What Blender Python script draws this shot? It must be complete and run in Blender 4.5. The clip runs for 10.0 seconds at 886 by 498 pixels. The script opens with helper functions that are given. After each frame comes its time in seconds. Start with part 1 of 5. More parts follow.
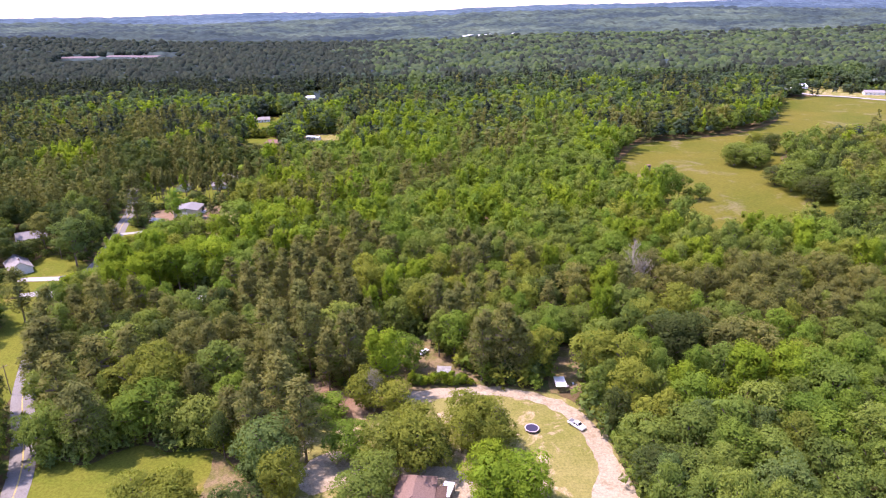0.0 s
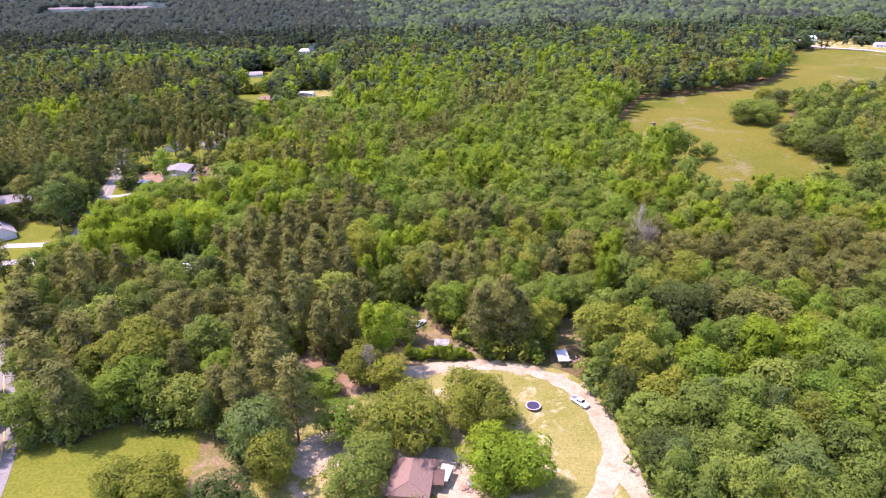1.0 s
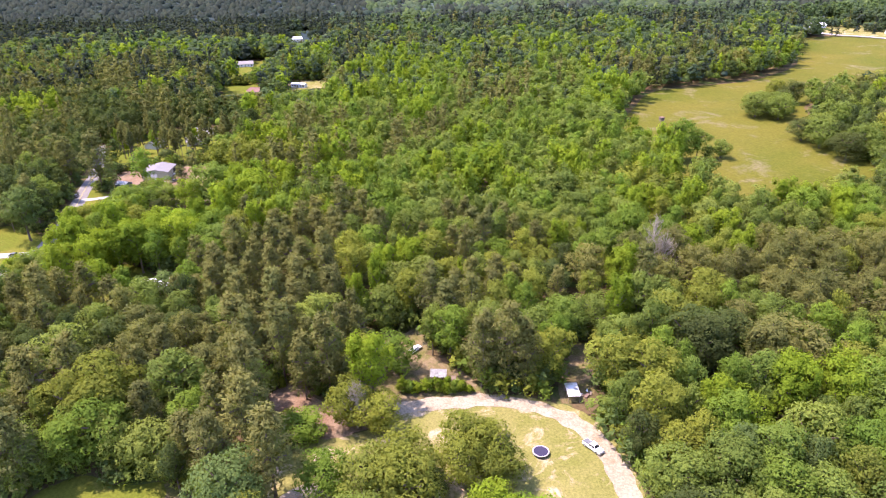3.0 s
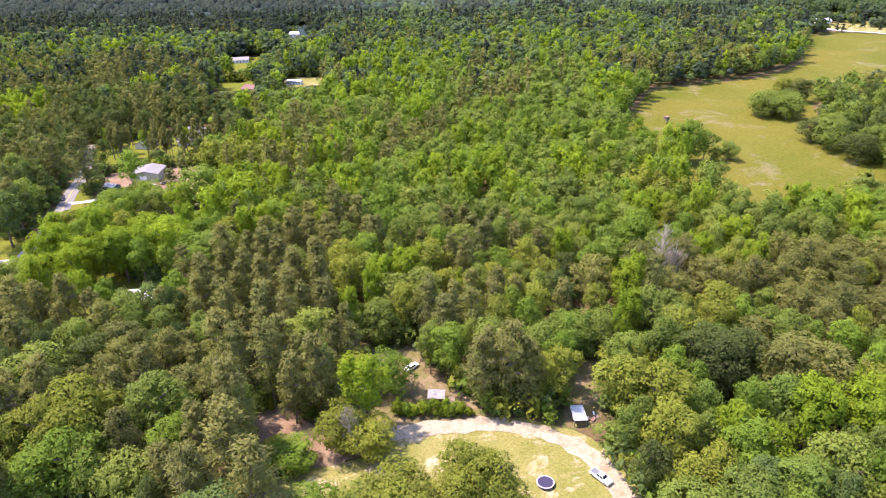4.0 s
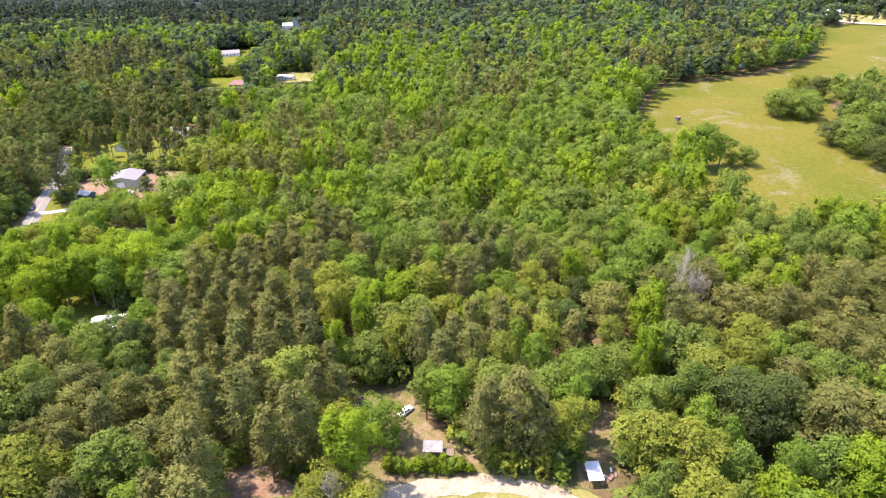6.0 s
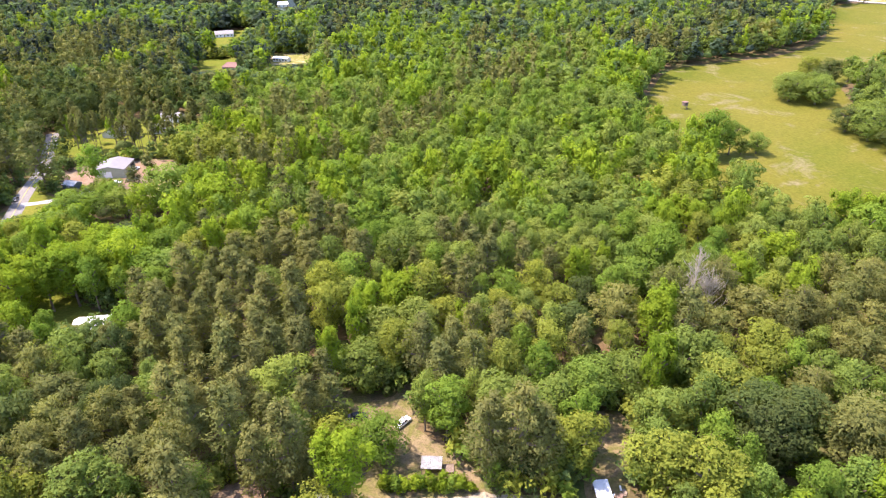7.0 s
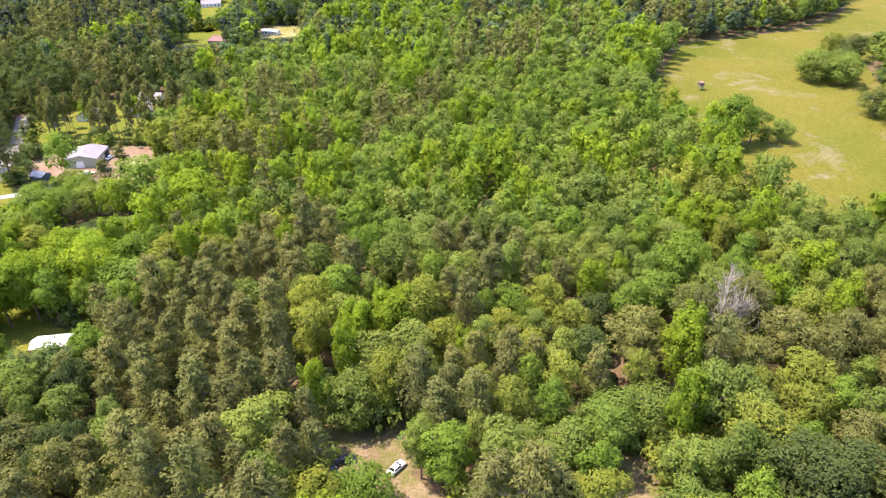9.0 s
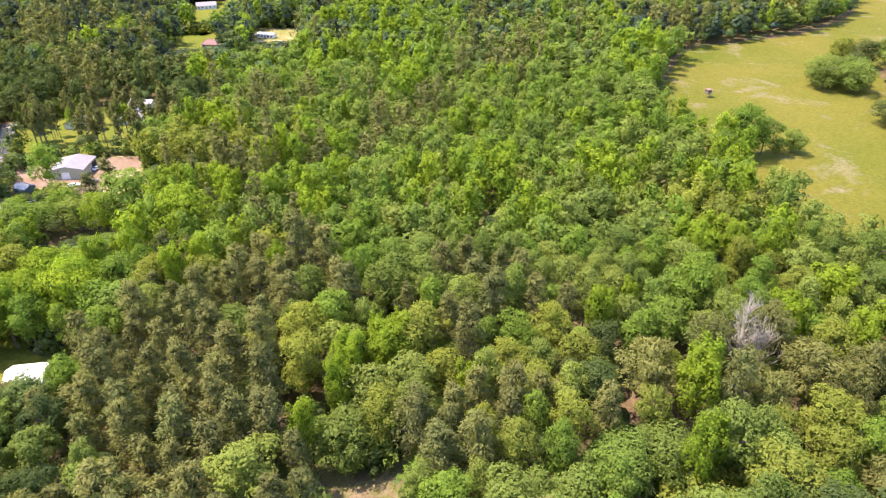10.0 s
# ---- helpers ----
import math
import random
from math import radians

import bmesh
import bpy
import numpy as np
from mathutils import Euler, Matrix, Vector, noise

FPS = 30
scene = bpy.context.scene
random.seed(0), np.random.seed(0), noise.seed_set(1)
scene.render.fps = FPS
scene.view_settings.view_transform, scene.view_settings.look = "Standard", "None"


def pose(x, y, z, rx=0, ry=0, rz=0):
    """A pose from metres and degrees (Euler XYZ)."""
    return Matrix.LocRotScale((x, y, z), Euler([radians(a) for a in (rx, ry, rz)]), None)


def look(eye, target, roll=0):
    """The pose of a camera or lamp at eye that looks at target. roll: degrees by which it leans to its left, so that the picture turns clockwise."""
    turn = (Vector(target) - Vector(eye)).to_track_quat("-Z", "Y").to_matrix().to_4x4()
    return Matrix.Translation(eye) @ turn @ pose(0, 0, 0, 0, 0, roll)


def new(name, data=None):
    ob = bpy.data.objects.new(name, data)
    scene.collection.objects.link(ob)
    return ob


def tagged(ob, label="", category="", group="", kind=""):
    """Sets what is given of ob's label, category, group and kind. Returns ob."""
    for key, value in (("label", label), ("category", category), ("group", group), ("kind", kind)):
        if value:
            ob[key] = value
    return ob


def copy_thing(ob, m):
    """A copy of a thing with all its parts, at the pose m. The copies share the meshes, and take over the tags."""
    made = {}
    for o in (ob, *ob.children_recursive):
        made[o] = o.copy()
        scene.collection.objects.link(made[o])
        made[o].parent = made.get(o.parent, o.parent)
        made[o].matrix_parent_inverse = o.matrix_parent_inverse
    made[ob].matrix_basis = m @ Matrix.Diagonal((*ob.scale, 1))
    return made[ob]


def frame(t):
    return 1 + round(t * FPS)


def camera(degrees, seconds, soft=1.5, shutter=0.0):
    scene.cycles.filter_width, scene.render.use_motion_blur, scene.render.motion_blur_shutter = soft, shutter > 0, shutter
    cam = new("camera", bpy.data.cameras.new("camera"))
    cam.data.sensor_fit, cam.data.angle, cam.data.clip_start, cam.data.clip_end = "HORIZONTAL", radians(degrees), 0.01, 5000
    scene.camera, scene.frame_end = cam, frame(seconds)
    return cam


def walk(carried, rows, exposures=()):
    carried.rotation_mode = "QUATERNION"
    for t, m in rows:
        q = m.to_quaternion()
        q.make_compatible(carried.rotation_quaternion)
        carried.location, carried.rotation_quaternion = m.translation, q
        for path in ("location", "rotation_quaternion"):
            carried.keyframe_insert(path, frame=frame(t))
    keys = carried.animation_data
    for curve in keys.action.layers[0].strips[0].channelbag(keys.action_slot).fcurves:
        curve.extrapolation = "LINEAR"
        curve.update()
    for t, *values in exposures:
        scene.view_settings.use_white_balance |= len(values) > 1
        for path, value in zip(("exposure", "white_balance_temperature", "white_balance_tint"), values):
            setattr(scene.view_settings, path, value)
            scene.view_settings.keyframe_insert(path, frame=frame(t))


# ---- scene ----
cam = camera(66.6, 10.0, 1.15)
METRES, EYE, TILT, LEAN, TURN = 122.0, 117.0, -20.0, 0.8, 0.0
ROWS = [
    (0.0, 0.0, 0.0, 0.0, 0.0, 0.0, 0.0),
    (0.5, 0.0013, 0.0441, 0.0171, -0.06, -2.38, 0.06),
    (1.0, 0.0027, 0.089, 0.0358, -0.12, -3.86, 0.11),
    (1.5, 0.004, 0.1343, 0.054, -0.16, -4.35, 0.22),
    (2.0, 0.0057, 0.1801, 0.0715, -0.2, -4.57, 0.22),
    (2.5, 0.0069, 0.2261, 0.0892, -0.23, -4.81, 0.22),
    (4.0, 0.0104, 0.3657, 0.1428, -0.32, -5.55, 0.15),
    (4.5, 0.0113, 0.4124, 0.1609, -0.35, -5.78, 0.15),
    (5.0, 0.0119, 0.4594, 0.178, -0.39, -6.0, 0.22),
    (5.5, 0.0129, 0.5065, 0.1955, -0.42, -6.22, 0.13),
    (7.0, 0.0153, 0.6473, 0.2486, -0.48, -8.17, 0.14),
    (7.5, 0.0149, 0.6945, 0.2672, -0.54, -9.93, 0.15),
    (8.0, 0.0154, 0.7424, 0.286, -0.57, -10.78, 0.15),
    (8.5, 0.0158, 0.7904, 0.304, -0.59, -10.88, 0.22),
    (9.0, 0.0166, 0.8381, 0.3226, -0.6, -10.92, 0.1),
    (9.5, 0.017, 0.8857, 0.3411, -0.62, -10.95, 0.08),
    (10.0, 0.017, 0.9331, 0.359, -0.64, -10.99, 0.04),
]
walk(cam, [(t, pose(0, 0, EYE, TILT, LEAN, TURN) @ pose(METRES * x, METRES * y, METRES * z, 90 + pitch, roll, yaw)) for t, x, y, z, yaw, pitch, roll in ROWS],
     exposures=[(0.0, 1.84, 6190, 44), (1.0, 2.04, 6150, 46), (2.5, 2.12, 6190, 42), (5.5, 2.22, 6370, 29), (7.5, 2.34, 6380, 29), (10.0, 2.31, 6370, 29)])

# ---- light ----
SUN_EL, SUN_AZ = 64.0, 282.0   # height of the sun; compass bearing, with +y as north
world = bpy.data.worlds.new("sky")
scene.world = world
world.use_nodes = True
sky = world.node_tree.nodes.new("ShaderNodeTexSky")
sky.sky_type, sky.sun_disc = "NISHITA", False
sky.sun_elevation, sky.sun_rotation = radians(SUN_EL), radians(SUN_AZ)
sky.dust_density, sky.air_density = 0.5, 1.0
world.node_tree.links.new(sky.outputs[0], world.node_tree.nodes["Background"].inputs[0])
world.node_tree.nodes["Background"].inputs[1].default_value = 0.135
sun = new("sun", bpy.data.lights.new("sun", "SUN"))
sun.data.energy, sun.data.angle, sun.data.color = 2.6, radians(0.6), (1.0, 0.92, 0.78)
_a, _e = radians(SUN_AZ), radians(SUN_EL)
sun.matrix_world = look((math.sin(_a) * math.cos(_e) * 300, math.cos(_a) * math.cos(_e) * 300, math.sin(_e) * 300), (0, 0, 0))


# ---- materials ----
def mat_base(name, rough=0.9):
    m = bpy.data.materials.new(name)
    m.use_nodes = True
    b = m.node_tree.nodes["Principled BSDF"]
    b.inputs["Roughness"].default_value = rough
    b.inputs["Specular IOR Level"].default_value = 0.25
    return m, m.node_tree.nodes, m.node_tree.links, b


def ramp(nodes, links, fac, stops):
    r = nodes.new("ShaderNodeValToRGB")
    while len(r.color_ramp.elements) < len(stops):
        r.color_ramp.elements.new(0.5)
    for el, (p, c) in zip(r.color_ramp.elements, stops):
        el.position, el.color = p, (*c, 1)
    links.new(fac, r.inputs[0])
    return r.outputs[0]


def mix(nodes, links, fac, a, b, how="MIX"):
    n = nodes.new("ShaderNodeMix")
    n.data_type, n.blend_type = "RGBA", how
    for sock, v in ((n.inputs[0], fac), (n.inputs[6], a), (n.inputs[7], b)):
        if isinstance(v, (int, float)):
            sock.default_value = v
        elif isinstance(v, tuple):
            sock.default_value = (*v, 1)
        else:
            links.new(v, sock)
    return n.outputs[2]


def calc(nodes, links, how, a, b):
    n = nodes.new("ShaderNodeMath")
    n.operation = how
    for sock, v in zip(n.inputs, (a, b)):
        if isinstance(v, (int, float)):
            sock.default_value = v
        else:
            links.new(v, sock)
    return n.outputs[0]


def grain(nodes, links, scale, detail=4, rough=0.6, warp=0.0):
    g = nodes.new("ShaderNodeNewGeometry")
    n = nodes.new("ShaderNodeTexNoise")
    n.inputs["Scale"].default_value, n.inputs["Detail"].default_value = scale, detail
    n.inputs["Roughness"].default_value, n.inputs["Distortion"].default_value = rough, warp
    links.new(g.outputs["Position"], n.inputs["Vector"])
    return n.outputs["Fac"]


def bump(nodes, links, b, height, strength, dist):
    n = nodes.new("ShaderNodeBump")
    n.inputs["Strength"].default_value, n.inputs["Distance"].default_value = strength, dist
    links.new(height, n.inputs["Height"])
    links.new(n.outputs[0], b.inputs["Normal"])


def soil(name, big, patch_colour, lo, hi, big_scale=0.04, patch_scale=0.12, fine=1.6, relief=0.15, speckle=0.34):
    """Ground: two tones by a broad noise, patches of a third by another, fine grain over all."""
    m, ns, ls, b = mat_base(name, 1.0)
    b.inputs["Specular IOR Level"].default_value = 0.05
    base = ramp(ns, ls, grain(ns, ls, big_scale, 5, 0.65, 0.4), [(0.35, big[0]), (0.65, big[1])])
    mask = ramp(ns, ls, grain(ns, ls, patch_scale, 6, 0.68, 0.6), [(lo, (0, 0, 0)), (hi, (1, 1, 1))])
    col = mix(ns, ls, mask, base, patch_colour)
    speck = ramp(ns, ls, grain(ns, ls, fine, 5, 0.7), [(0.3, (1 - speckle,) * 3), (0.7, (1 + speckle * 0.85,) * 3)])
    ls.new(mix(ns, ls, 1.0, col, speck, "MULTIPLY"), b.inputs["Base Color"])
    bump(ns, ls, b, grain(ns, ls, fine * 0.6, 6, 0.7), 0.6, relief)
    return m


def leaves(name, a, b_, c, clear=0.36, gaps=0.44):
    """Foliage: each tree its own tone, each spray of leaves a little lighter or darker, broken into leaves by small gaps; thin enough to let light through."""
    m, ns, ls, b = mat_base(name, 0.75)
    b.inputs["Specular IOR Level"].default_value = 0.03
    at = ns.new("ShaderNodeAttribute")
    at.attribute_name = "tone"
    oi = ns.new("ShaderNodeObjectInfo")
    tone = calc(ns, ls, "FRACT", calc(ns, ls, "ADD", at.outputs["Fac"], oi.outputs["Random"]), 0)
    col = ramp(ns, ls, tone, [(0.0, a), (0.5, b_), (1.0, c)])
    shade = ramp(ns, ls, calc(ns, ls, "FRACT", calc(ns, ls, "MULTIPLY", tone, 7.0), 0), [(0.0, (0.78, 0.80, 0.84)), (1.0, (1.14, 1.13, 1.06))])
    col = mix(ns, ls, 1.0, col, shade, "MULTIPLY")
    ge = ns.new("ShaderNodeNewGeometry")
    var = ramp(ns, ls, ge.outputs["Random Per Island"], [(0.0, (0.84, 0.86, 0.88)), (0.7, (1.02, 1.02, 1.0)), (1.0, (1.18, 1.15, 1.02))])
    col = mix(ns, ls, 1.0, col, var, "MULTIPLY")
    ls.new(col, b.inputs["Base Color"])
    tr = ns.new("ShaderNodeBsdfTranslucent")
    ls.new(mix(ns, ls, 1.0, col, (1.25, 1.3, 0.5), "MULTIPLY"), tr.inputs[0])
    mx = ns.new("ShaderNodeMixShader")
    mx.inputs[0].default_value = clear
    ls.new(b.outputs[0], mx.inputs[1])
    ls.new(tr.outputs[0], mx.inputs[2])
    out = mx.outputs[0]
    if gaps:
        fine = grain(ns, ls, 2.6, 2, 0.6)
        bump(ns, ls, b, fine, 0.8, 0.25)
        hole = ns.new("ShaderNodeBsdfTransparent")
        cut = ns.new("ShaderNodeMixShader")
        ls.new(calc(ns, ls, "GREATER_THAN", fine, gaps), cut.inputs[0])
        ls.new(hole.outputs[0], cut.inputs[1])
        ls.new(out, cut.inputs[2])
        out = cut.outputs[0]
    else:
        bump(ns, ls, b, grain(ns, ls, 0.45, 3, 0.7), 1.0, 2.0)
    ls.new(out, ns["Material Output"].inputs[0])
    return m


def plain(name, colour, rough=0.6, metal=0.0, vary=0.12, scale=0.8):
    """Paint, metal, plastic: one colour, slightly uneven and weathered."""
    m, ns, ls, b = mat_base(name, rough)
    b.inputs["Metallic"].default_value = metal
    v = ramp(ns, ls, grain(ns, ls, scale, 6, 0.65), [(0.3, (1 - vary,) * 3), (0.7, (1 + vary,) * 3)])
    ls.new(mix(ns, ls, 1.0, colour, v, "MULTIPLY"), b.inputs["Base Color"])
    return m


LEAF = {
    "oak": leaves("leaf_oak", (0.126, 0.176, 0.034), (0.150, 0.200, 0.038), (0.170, 0.212, 0.040)),
    "olive": leaves("leaf_olive", (0.184, 0.208, 0.030), (0.202, 0.222, 0.032), (0.170, 0.200, 0.034)),
    "bright": leaves("leaf_bright", (0.168, 0.242, 0.017), (0.196, 0.260, 0.018), (0.146, 0.224, 0.019)),
    "leafy": leaves("leaf_leafy", (0.128, 0.206, 0.026), (0.152, 0.222, 0.028), (0.134, 0.194, 0.036)),
    # a dark green, lowered further to take in shade over the left-hand woods
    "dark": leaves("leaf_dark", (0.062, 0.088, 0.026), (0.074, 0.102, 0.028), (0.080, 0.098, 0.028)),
    "pale": leaves("leaf_pale", (0.180, 0.222, 0.042), (0.198, 0.234, 0.044), (0.168, 0.212, 0.042)),
    "gum": leaves("leaf_gum", (0.102, 0.154, 0.046), (0.118, 0.168, 0.048), (0.106, 0.150, 0.042)),
    "pine": leaves("needle_pine", (0.146, 0.148, 0.044), (0.160, 0.158, 0.047), (0.132, 0.144, 0.044), 0.28),
    "pine_broad": leaves("needle_pine_broad", (0.152, 0.156, 0.043), (0.168, 0.166, 0.046), (0.140, 0.152, 0.042), 0.32),
}
LEAF["pine_thin"] = LEAF["pine"]
BARK = plain("bark", (0.14, 0.105, 0.08), 0.9, 0, 0.3, 3)
DEADWOOD = plain("dead_wood", (0.290, 0.250, 0.176), 0.9, 0, 0.2, 3)
FLOOR = soil("forest_floor", ((0.082, 0.070, 0.030), (0.142, 0.092, 0.048)), (0.070, 0.097, 0.024), 0.5, 0.6, 0.05, 0.08, 0.8)
FIELD = soil("hay_field", ((0.078, 0.091, 0.010), (0.128, 0.111, 0.018)), (0.172, 0.143, 0.072), 0.55, 0.70, 0.011, 0.045, 0.7, 0.05, 0.24)
LAWN = soil("lawn_grass", ((0.098, 0.118, 0.014), (0.138, 0.138, 0.020)), (0.178, 0.147, 0.038), 0.57, 0.70, 0.05, 0.09, 1.2)
YARD = soil("yard_grass", ((0.150, 0.150, 0.034), (0.222, 0.198, 0.066)), (0.400, 0.305, 0.190), 0.53, 0.63, 0.06, 0.10, 1.5)
DIRT = soil("sandy_dirt", ((0.285, 0.232, 0.154), (0.355, 0.298, 0.212)), (0.245, 0.186, 0.112), 0.52, 0.66, 0.09, 0.16, 1.6)
CLAY = soil("red_clay", ((0.180, 0.108, 0.064), (0.236, 0.172, 0.112)), (0.150, 0.115, 0.064), 0.55, 0.7, 0.1, 0.2, 1.6)
NEEDLES = soil("pine_straw", ((0.142, 0.104, 0.052), (0.210, 0.158, 0.086)), (0.118, 0.112, 0.032), 0.44, 0.60, 0.1, 0.22, 1.6)
ASPHALT = soil("worn_asphalt", ((0.180, 0.168, 0.154), (0.212, 0.198, 0.180)), (0.152, 0.141, 0.129), 0.55, 0.7, 0.1, 0.4, 4, 0.02)
CONCRETE = soil("pale_concrete", ((0.328, 0.313, 0.285), (0.372, 0.355, 0.328)), (0.274, 0.251, 0.218), 0.55, 0.7, 0.1, 0.3, 3, 0.02)
WHITE = plain("white_paint", (0.78, 0.78, 0.77), 0.4)
WHITE_ROOF = plain("white_metal_roof", (0.80, 0.80, 0.80), 0.45, 0, 0.08, 0.5)
DIRTY_ROOF = plain("stained_metal_roof", (0.40, 0.39, 0.37), 0.6, 0, 0.35, 1.1)
TAN_ROOF = plain("pale_metal_roof", (0.205, 0.188, 0.176), 0.5, 0, 0.12, 0.4)
METAL_WALL = plain("cream_metal_wall", (0.36, 0.37, 0.27), 0.55, 0, 0.08)
BROWN_ROOF = plain("brown_shingle", (0.190, 0.124, 0.098), 0.9, 0, 0.25, 2.5)
GREY_ROOF = plain("grey_shingle", (0.24, 0.22, 0.21), 0.9, 0, 0.25, 2.0)
# pinkish roof far off, its colour dimmed to hold the cloud shadow over it
DIMMED_ROOF = plain("shade_dimmed_pink_roof", (0.135, 0.100, 0.098), 0.8, 0, 0.3, 0.05)
RED_ROOF = plain("red_brown_shingle", (0.20, 0.115, 0.09), 0.9, 0, 0.2, 2.0)
BRICKWALL = plain("red_brown_wall", (0.30, 0.18, 0.14), 0.85, 0, 0.2, 2.0)
SIDING = plain("pale_siding", (0.62, 0.61, 0.58), 0.7, 0, 0.08, 1.0)
TIMBER = plain("grey_timber", (0.20, 0.15, 0.11), 0.85, 0, 0.25, 2.0)
GLASS = plain("dark_glass", (0.03, 0.035, 0.04), 0.08, 0, 0.05)
RUBBER = plain("rubber", (0.025, 0.025, 0.025), 0.8)
STEEL = plain("steel", (0.45, 0.45, 0.46), 0.35, 0.8)
CAR_WHITE = plain("car_white", (0.80, 0.80, 0.80), 0.22, 0, 0.03)
CAR_DARK = plain("car_dark", (0.05, 0.055, 0.075), 0.2, 0, 0.03)
CAR_GREY = plain("car_grey", (0.2, 0.2, 0.21), 0.25, 0.3, 0.03)
MAT_DARK = plain("trampoline_mat", (0.035, 0.03, 0.06), 0.7)
MAT_PAD = plain("trampoline_pad", (0.50, 0.40, 0.46), 0.6)
YELLOW = plain("road_yellow", (0.55, 0.42, 0.10), 0.8)
TARP = plain("blue_tarp", (0.096, 0.126, 0.150), 0.5)
# far woods: haze mixed into the green as blue, darker patches as cloud bands
FARWOOD = soil("hazed_woods", ((0.042, 0.064, 0.052), (0.084, 0.112, 0.080)), (0.031, 0.048, 0.050), 0.44, 0.58, 0.0035, 0.0045, 0.025, 2, 0.55)
# the same canopy under cloud, its shadow given as a darker colour
SHADEWOOD = soil("cloud_shaded_woods", ((0.027, 0.043, 0.042), (0.052, 0.072, 0.058)), (0.021, 0.034, 0.040), 0.44, 0.58, 0.0035, 0.0045, 0.025, 2, 0.5)
# hills: the blue of the air is put into the base colour
HILL = soil("hazed_hills", ((0.054, 0.088, 0.124), (0.090, 0.126, 0.146)), (0.046, 0.074, 0.104), 0.44, 0.58, 0.0018, 0.004, 0.02, 2, 0.4)


# ---- the lie of the land ----
def ease(a):
    a = np.clip(a, 0, 1)
    return a * a * (3 - 2 * a)


def land(x, y):
    """Height of the ground: a low rise under the hay field, a basin round it, hills at the horizon."""
    x, y = np.asarray(x, float), np.asarray(y, float)
    z = 6 * ease((x - 30) / 110) * ease((y - 230) / 170)
    d = np.hypot(x, y)
    roll = np.sin(x / 610 + 1.3) * np.sin(y / 430 + 0.4) + 0.6 * np.sin(x / 270 - y / 350)
    return z + 80 * (1 - 0.47 * ease((1500 - x) / 3600)) * ease((d - 1500) / 3000) + 9 * ease((d - 1100) / 1200) * roll


def inside(x, y, poly):
    hit, j = False, len(poly) - 1
    for i in range(len(poly)):
        (xa, ya), (xb, yb) = poly[i], poly[j]
        if (ya > y) != (yb > y) and x < (xb - xa) * (y - ya) / (yb - ya) + xa:
            hit = not hit
        j = i
    return hit


def rounded(pts, steps=6, closed=True):
    out, n = [], len(pts)
    for i in range(n if closed else n - 1):
        if closed:
            p = [Vector(pts[(i + k) % n]) for k in (-1, 0, 1, 2)]
        else:
            p = [Vector(pts[min(max(i + k, 0), n - 1)]) for k in (-1, 0, 1, 2)]
        for s in range(steps):
            t = s / steps
            out.append(0.5 * (2 * p[1] + (p[2] - p[0]) * t + (2 * p[0] - 5 * p[1] + 4 * p[2] - p[3]) * t * t + (3 * p[1] - p[0] - 3 * p[2] + p[3]) * t ** 3))
    if not closed:
        out.append(Vector(pts[-1]))
    return out


def obj(name, verts, faces, mat, parent=None, label=""):
    me = bpy.data.meshes.new(name)
    me.from_pydata([tuple(v) for v in verts], [], faces)
    for m in (mat if isinstance(mat, (list, tuple)) else [mat]):
        me.materials.append(m)
    me.update()
    ob = new(name, me)
    if parent:
        ob.parent = parent
    if label:
        ob["label"] = label
    return ob


from mathutils.geometry import delaunay_2d_cdt


def sheet(name, pts, mat, lift, label, category, step=6.0, ragged=0.5, smooth=True):
    """A patch of ground cover with an uneven edge, lying on the land."""
    edge = rounded(pts) if smooth else [Vector(p) for p in pts]
    edge = [p + Vector((noise.noise((p.x * 0.3, p.y * 0.3, lift * 90)), noise.noise((p.x * 0.3, p.y * 0.3, 7 + lift * 90)))) * ragged for p in edge]
    n = len(edge)
    xs, ys = [p.x for p in edge], [p.y for p in edge]
    inner = []
    poly = [tuple(p) for p in edge]
    for gx in np.arange(min(xs), max(xs), step):
        for gy in np.arange(min(ys), max(ys), step):
            if inside(gx, gy, poly):
                inner.append(Vector((gx, gy)))
    v, _, f, *_ = delaunay_2d_cdt(edge + inner, [], [list(range(n))], 1, 0.01)
    z = land([p.x for p in v], [p.y for p in v])
    ob = obj(name, [(p.x, p.y, h + lift) for p, h in zip(v, z)], [tuple(q) for q in f], mat)
    return tagged(ob, label, category, "", "structure")


def strip(name, pts, width, mat, lift, label, category, ragged=0.0):
    """A road or track along a line."""
    c = rounded(pts, 8, False)
    v, f = [], []
    for i, p in enumerate(c):
        d = (c[min(i + 1, len(c) - 1)] - c[max(i - 1, 0)]).normalized()
        s = Vector((d.y, -d.x))
        w = width / 2
        for k in (-1, -0.33, 0.33, 1):
            q = p + s * w * k + s * ragged * noise.noise((p.x * 0.25, p.y * 0.25, k * 5))
            v.append((q.x, q.y, float(land(q.x, q.y)) + lift + (0.03 if abs(k) < 0.5 else 0)))
        if i:
            for k in range(3):
                a = 4 * (i - 1) + k
                f.append((a, a + 1, a + 5, a + 4))
    return tagged(obj(name, v, f, mat), label, category, "", "structure")


# ground, one sheet to the horizon
def graded(lo, hi, near, grow):
    out, s = [0.0], near
    while out[-1] < hi:
        out.append(out[-1] + s)
        s *= grow
    neg, s = [0.0], near
    while neg[-1] > lo:
        neg.append(neg[-1] - s)
        s *= grow
    return np.array(neg[:0:-1] + out)


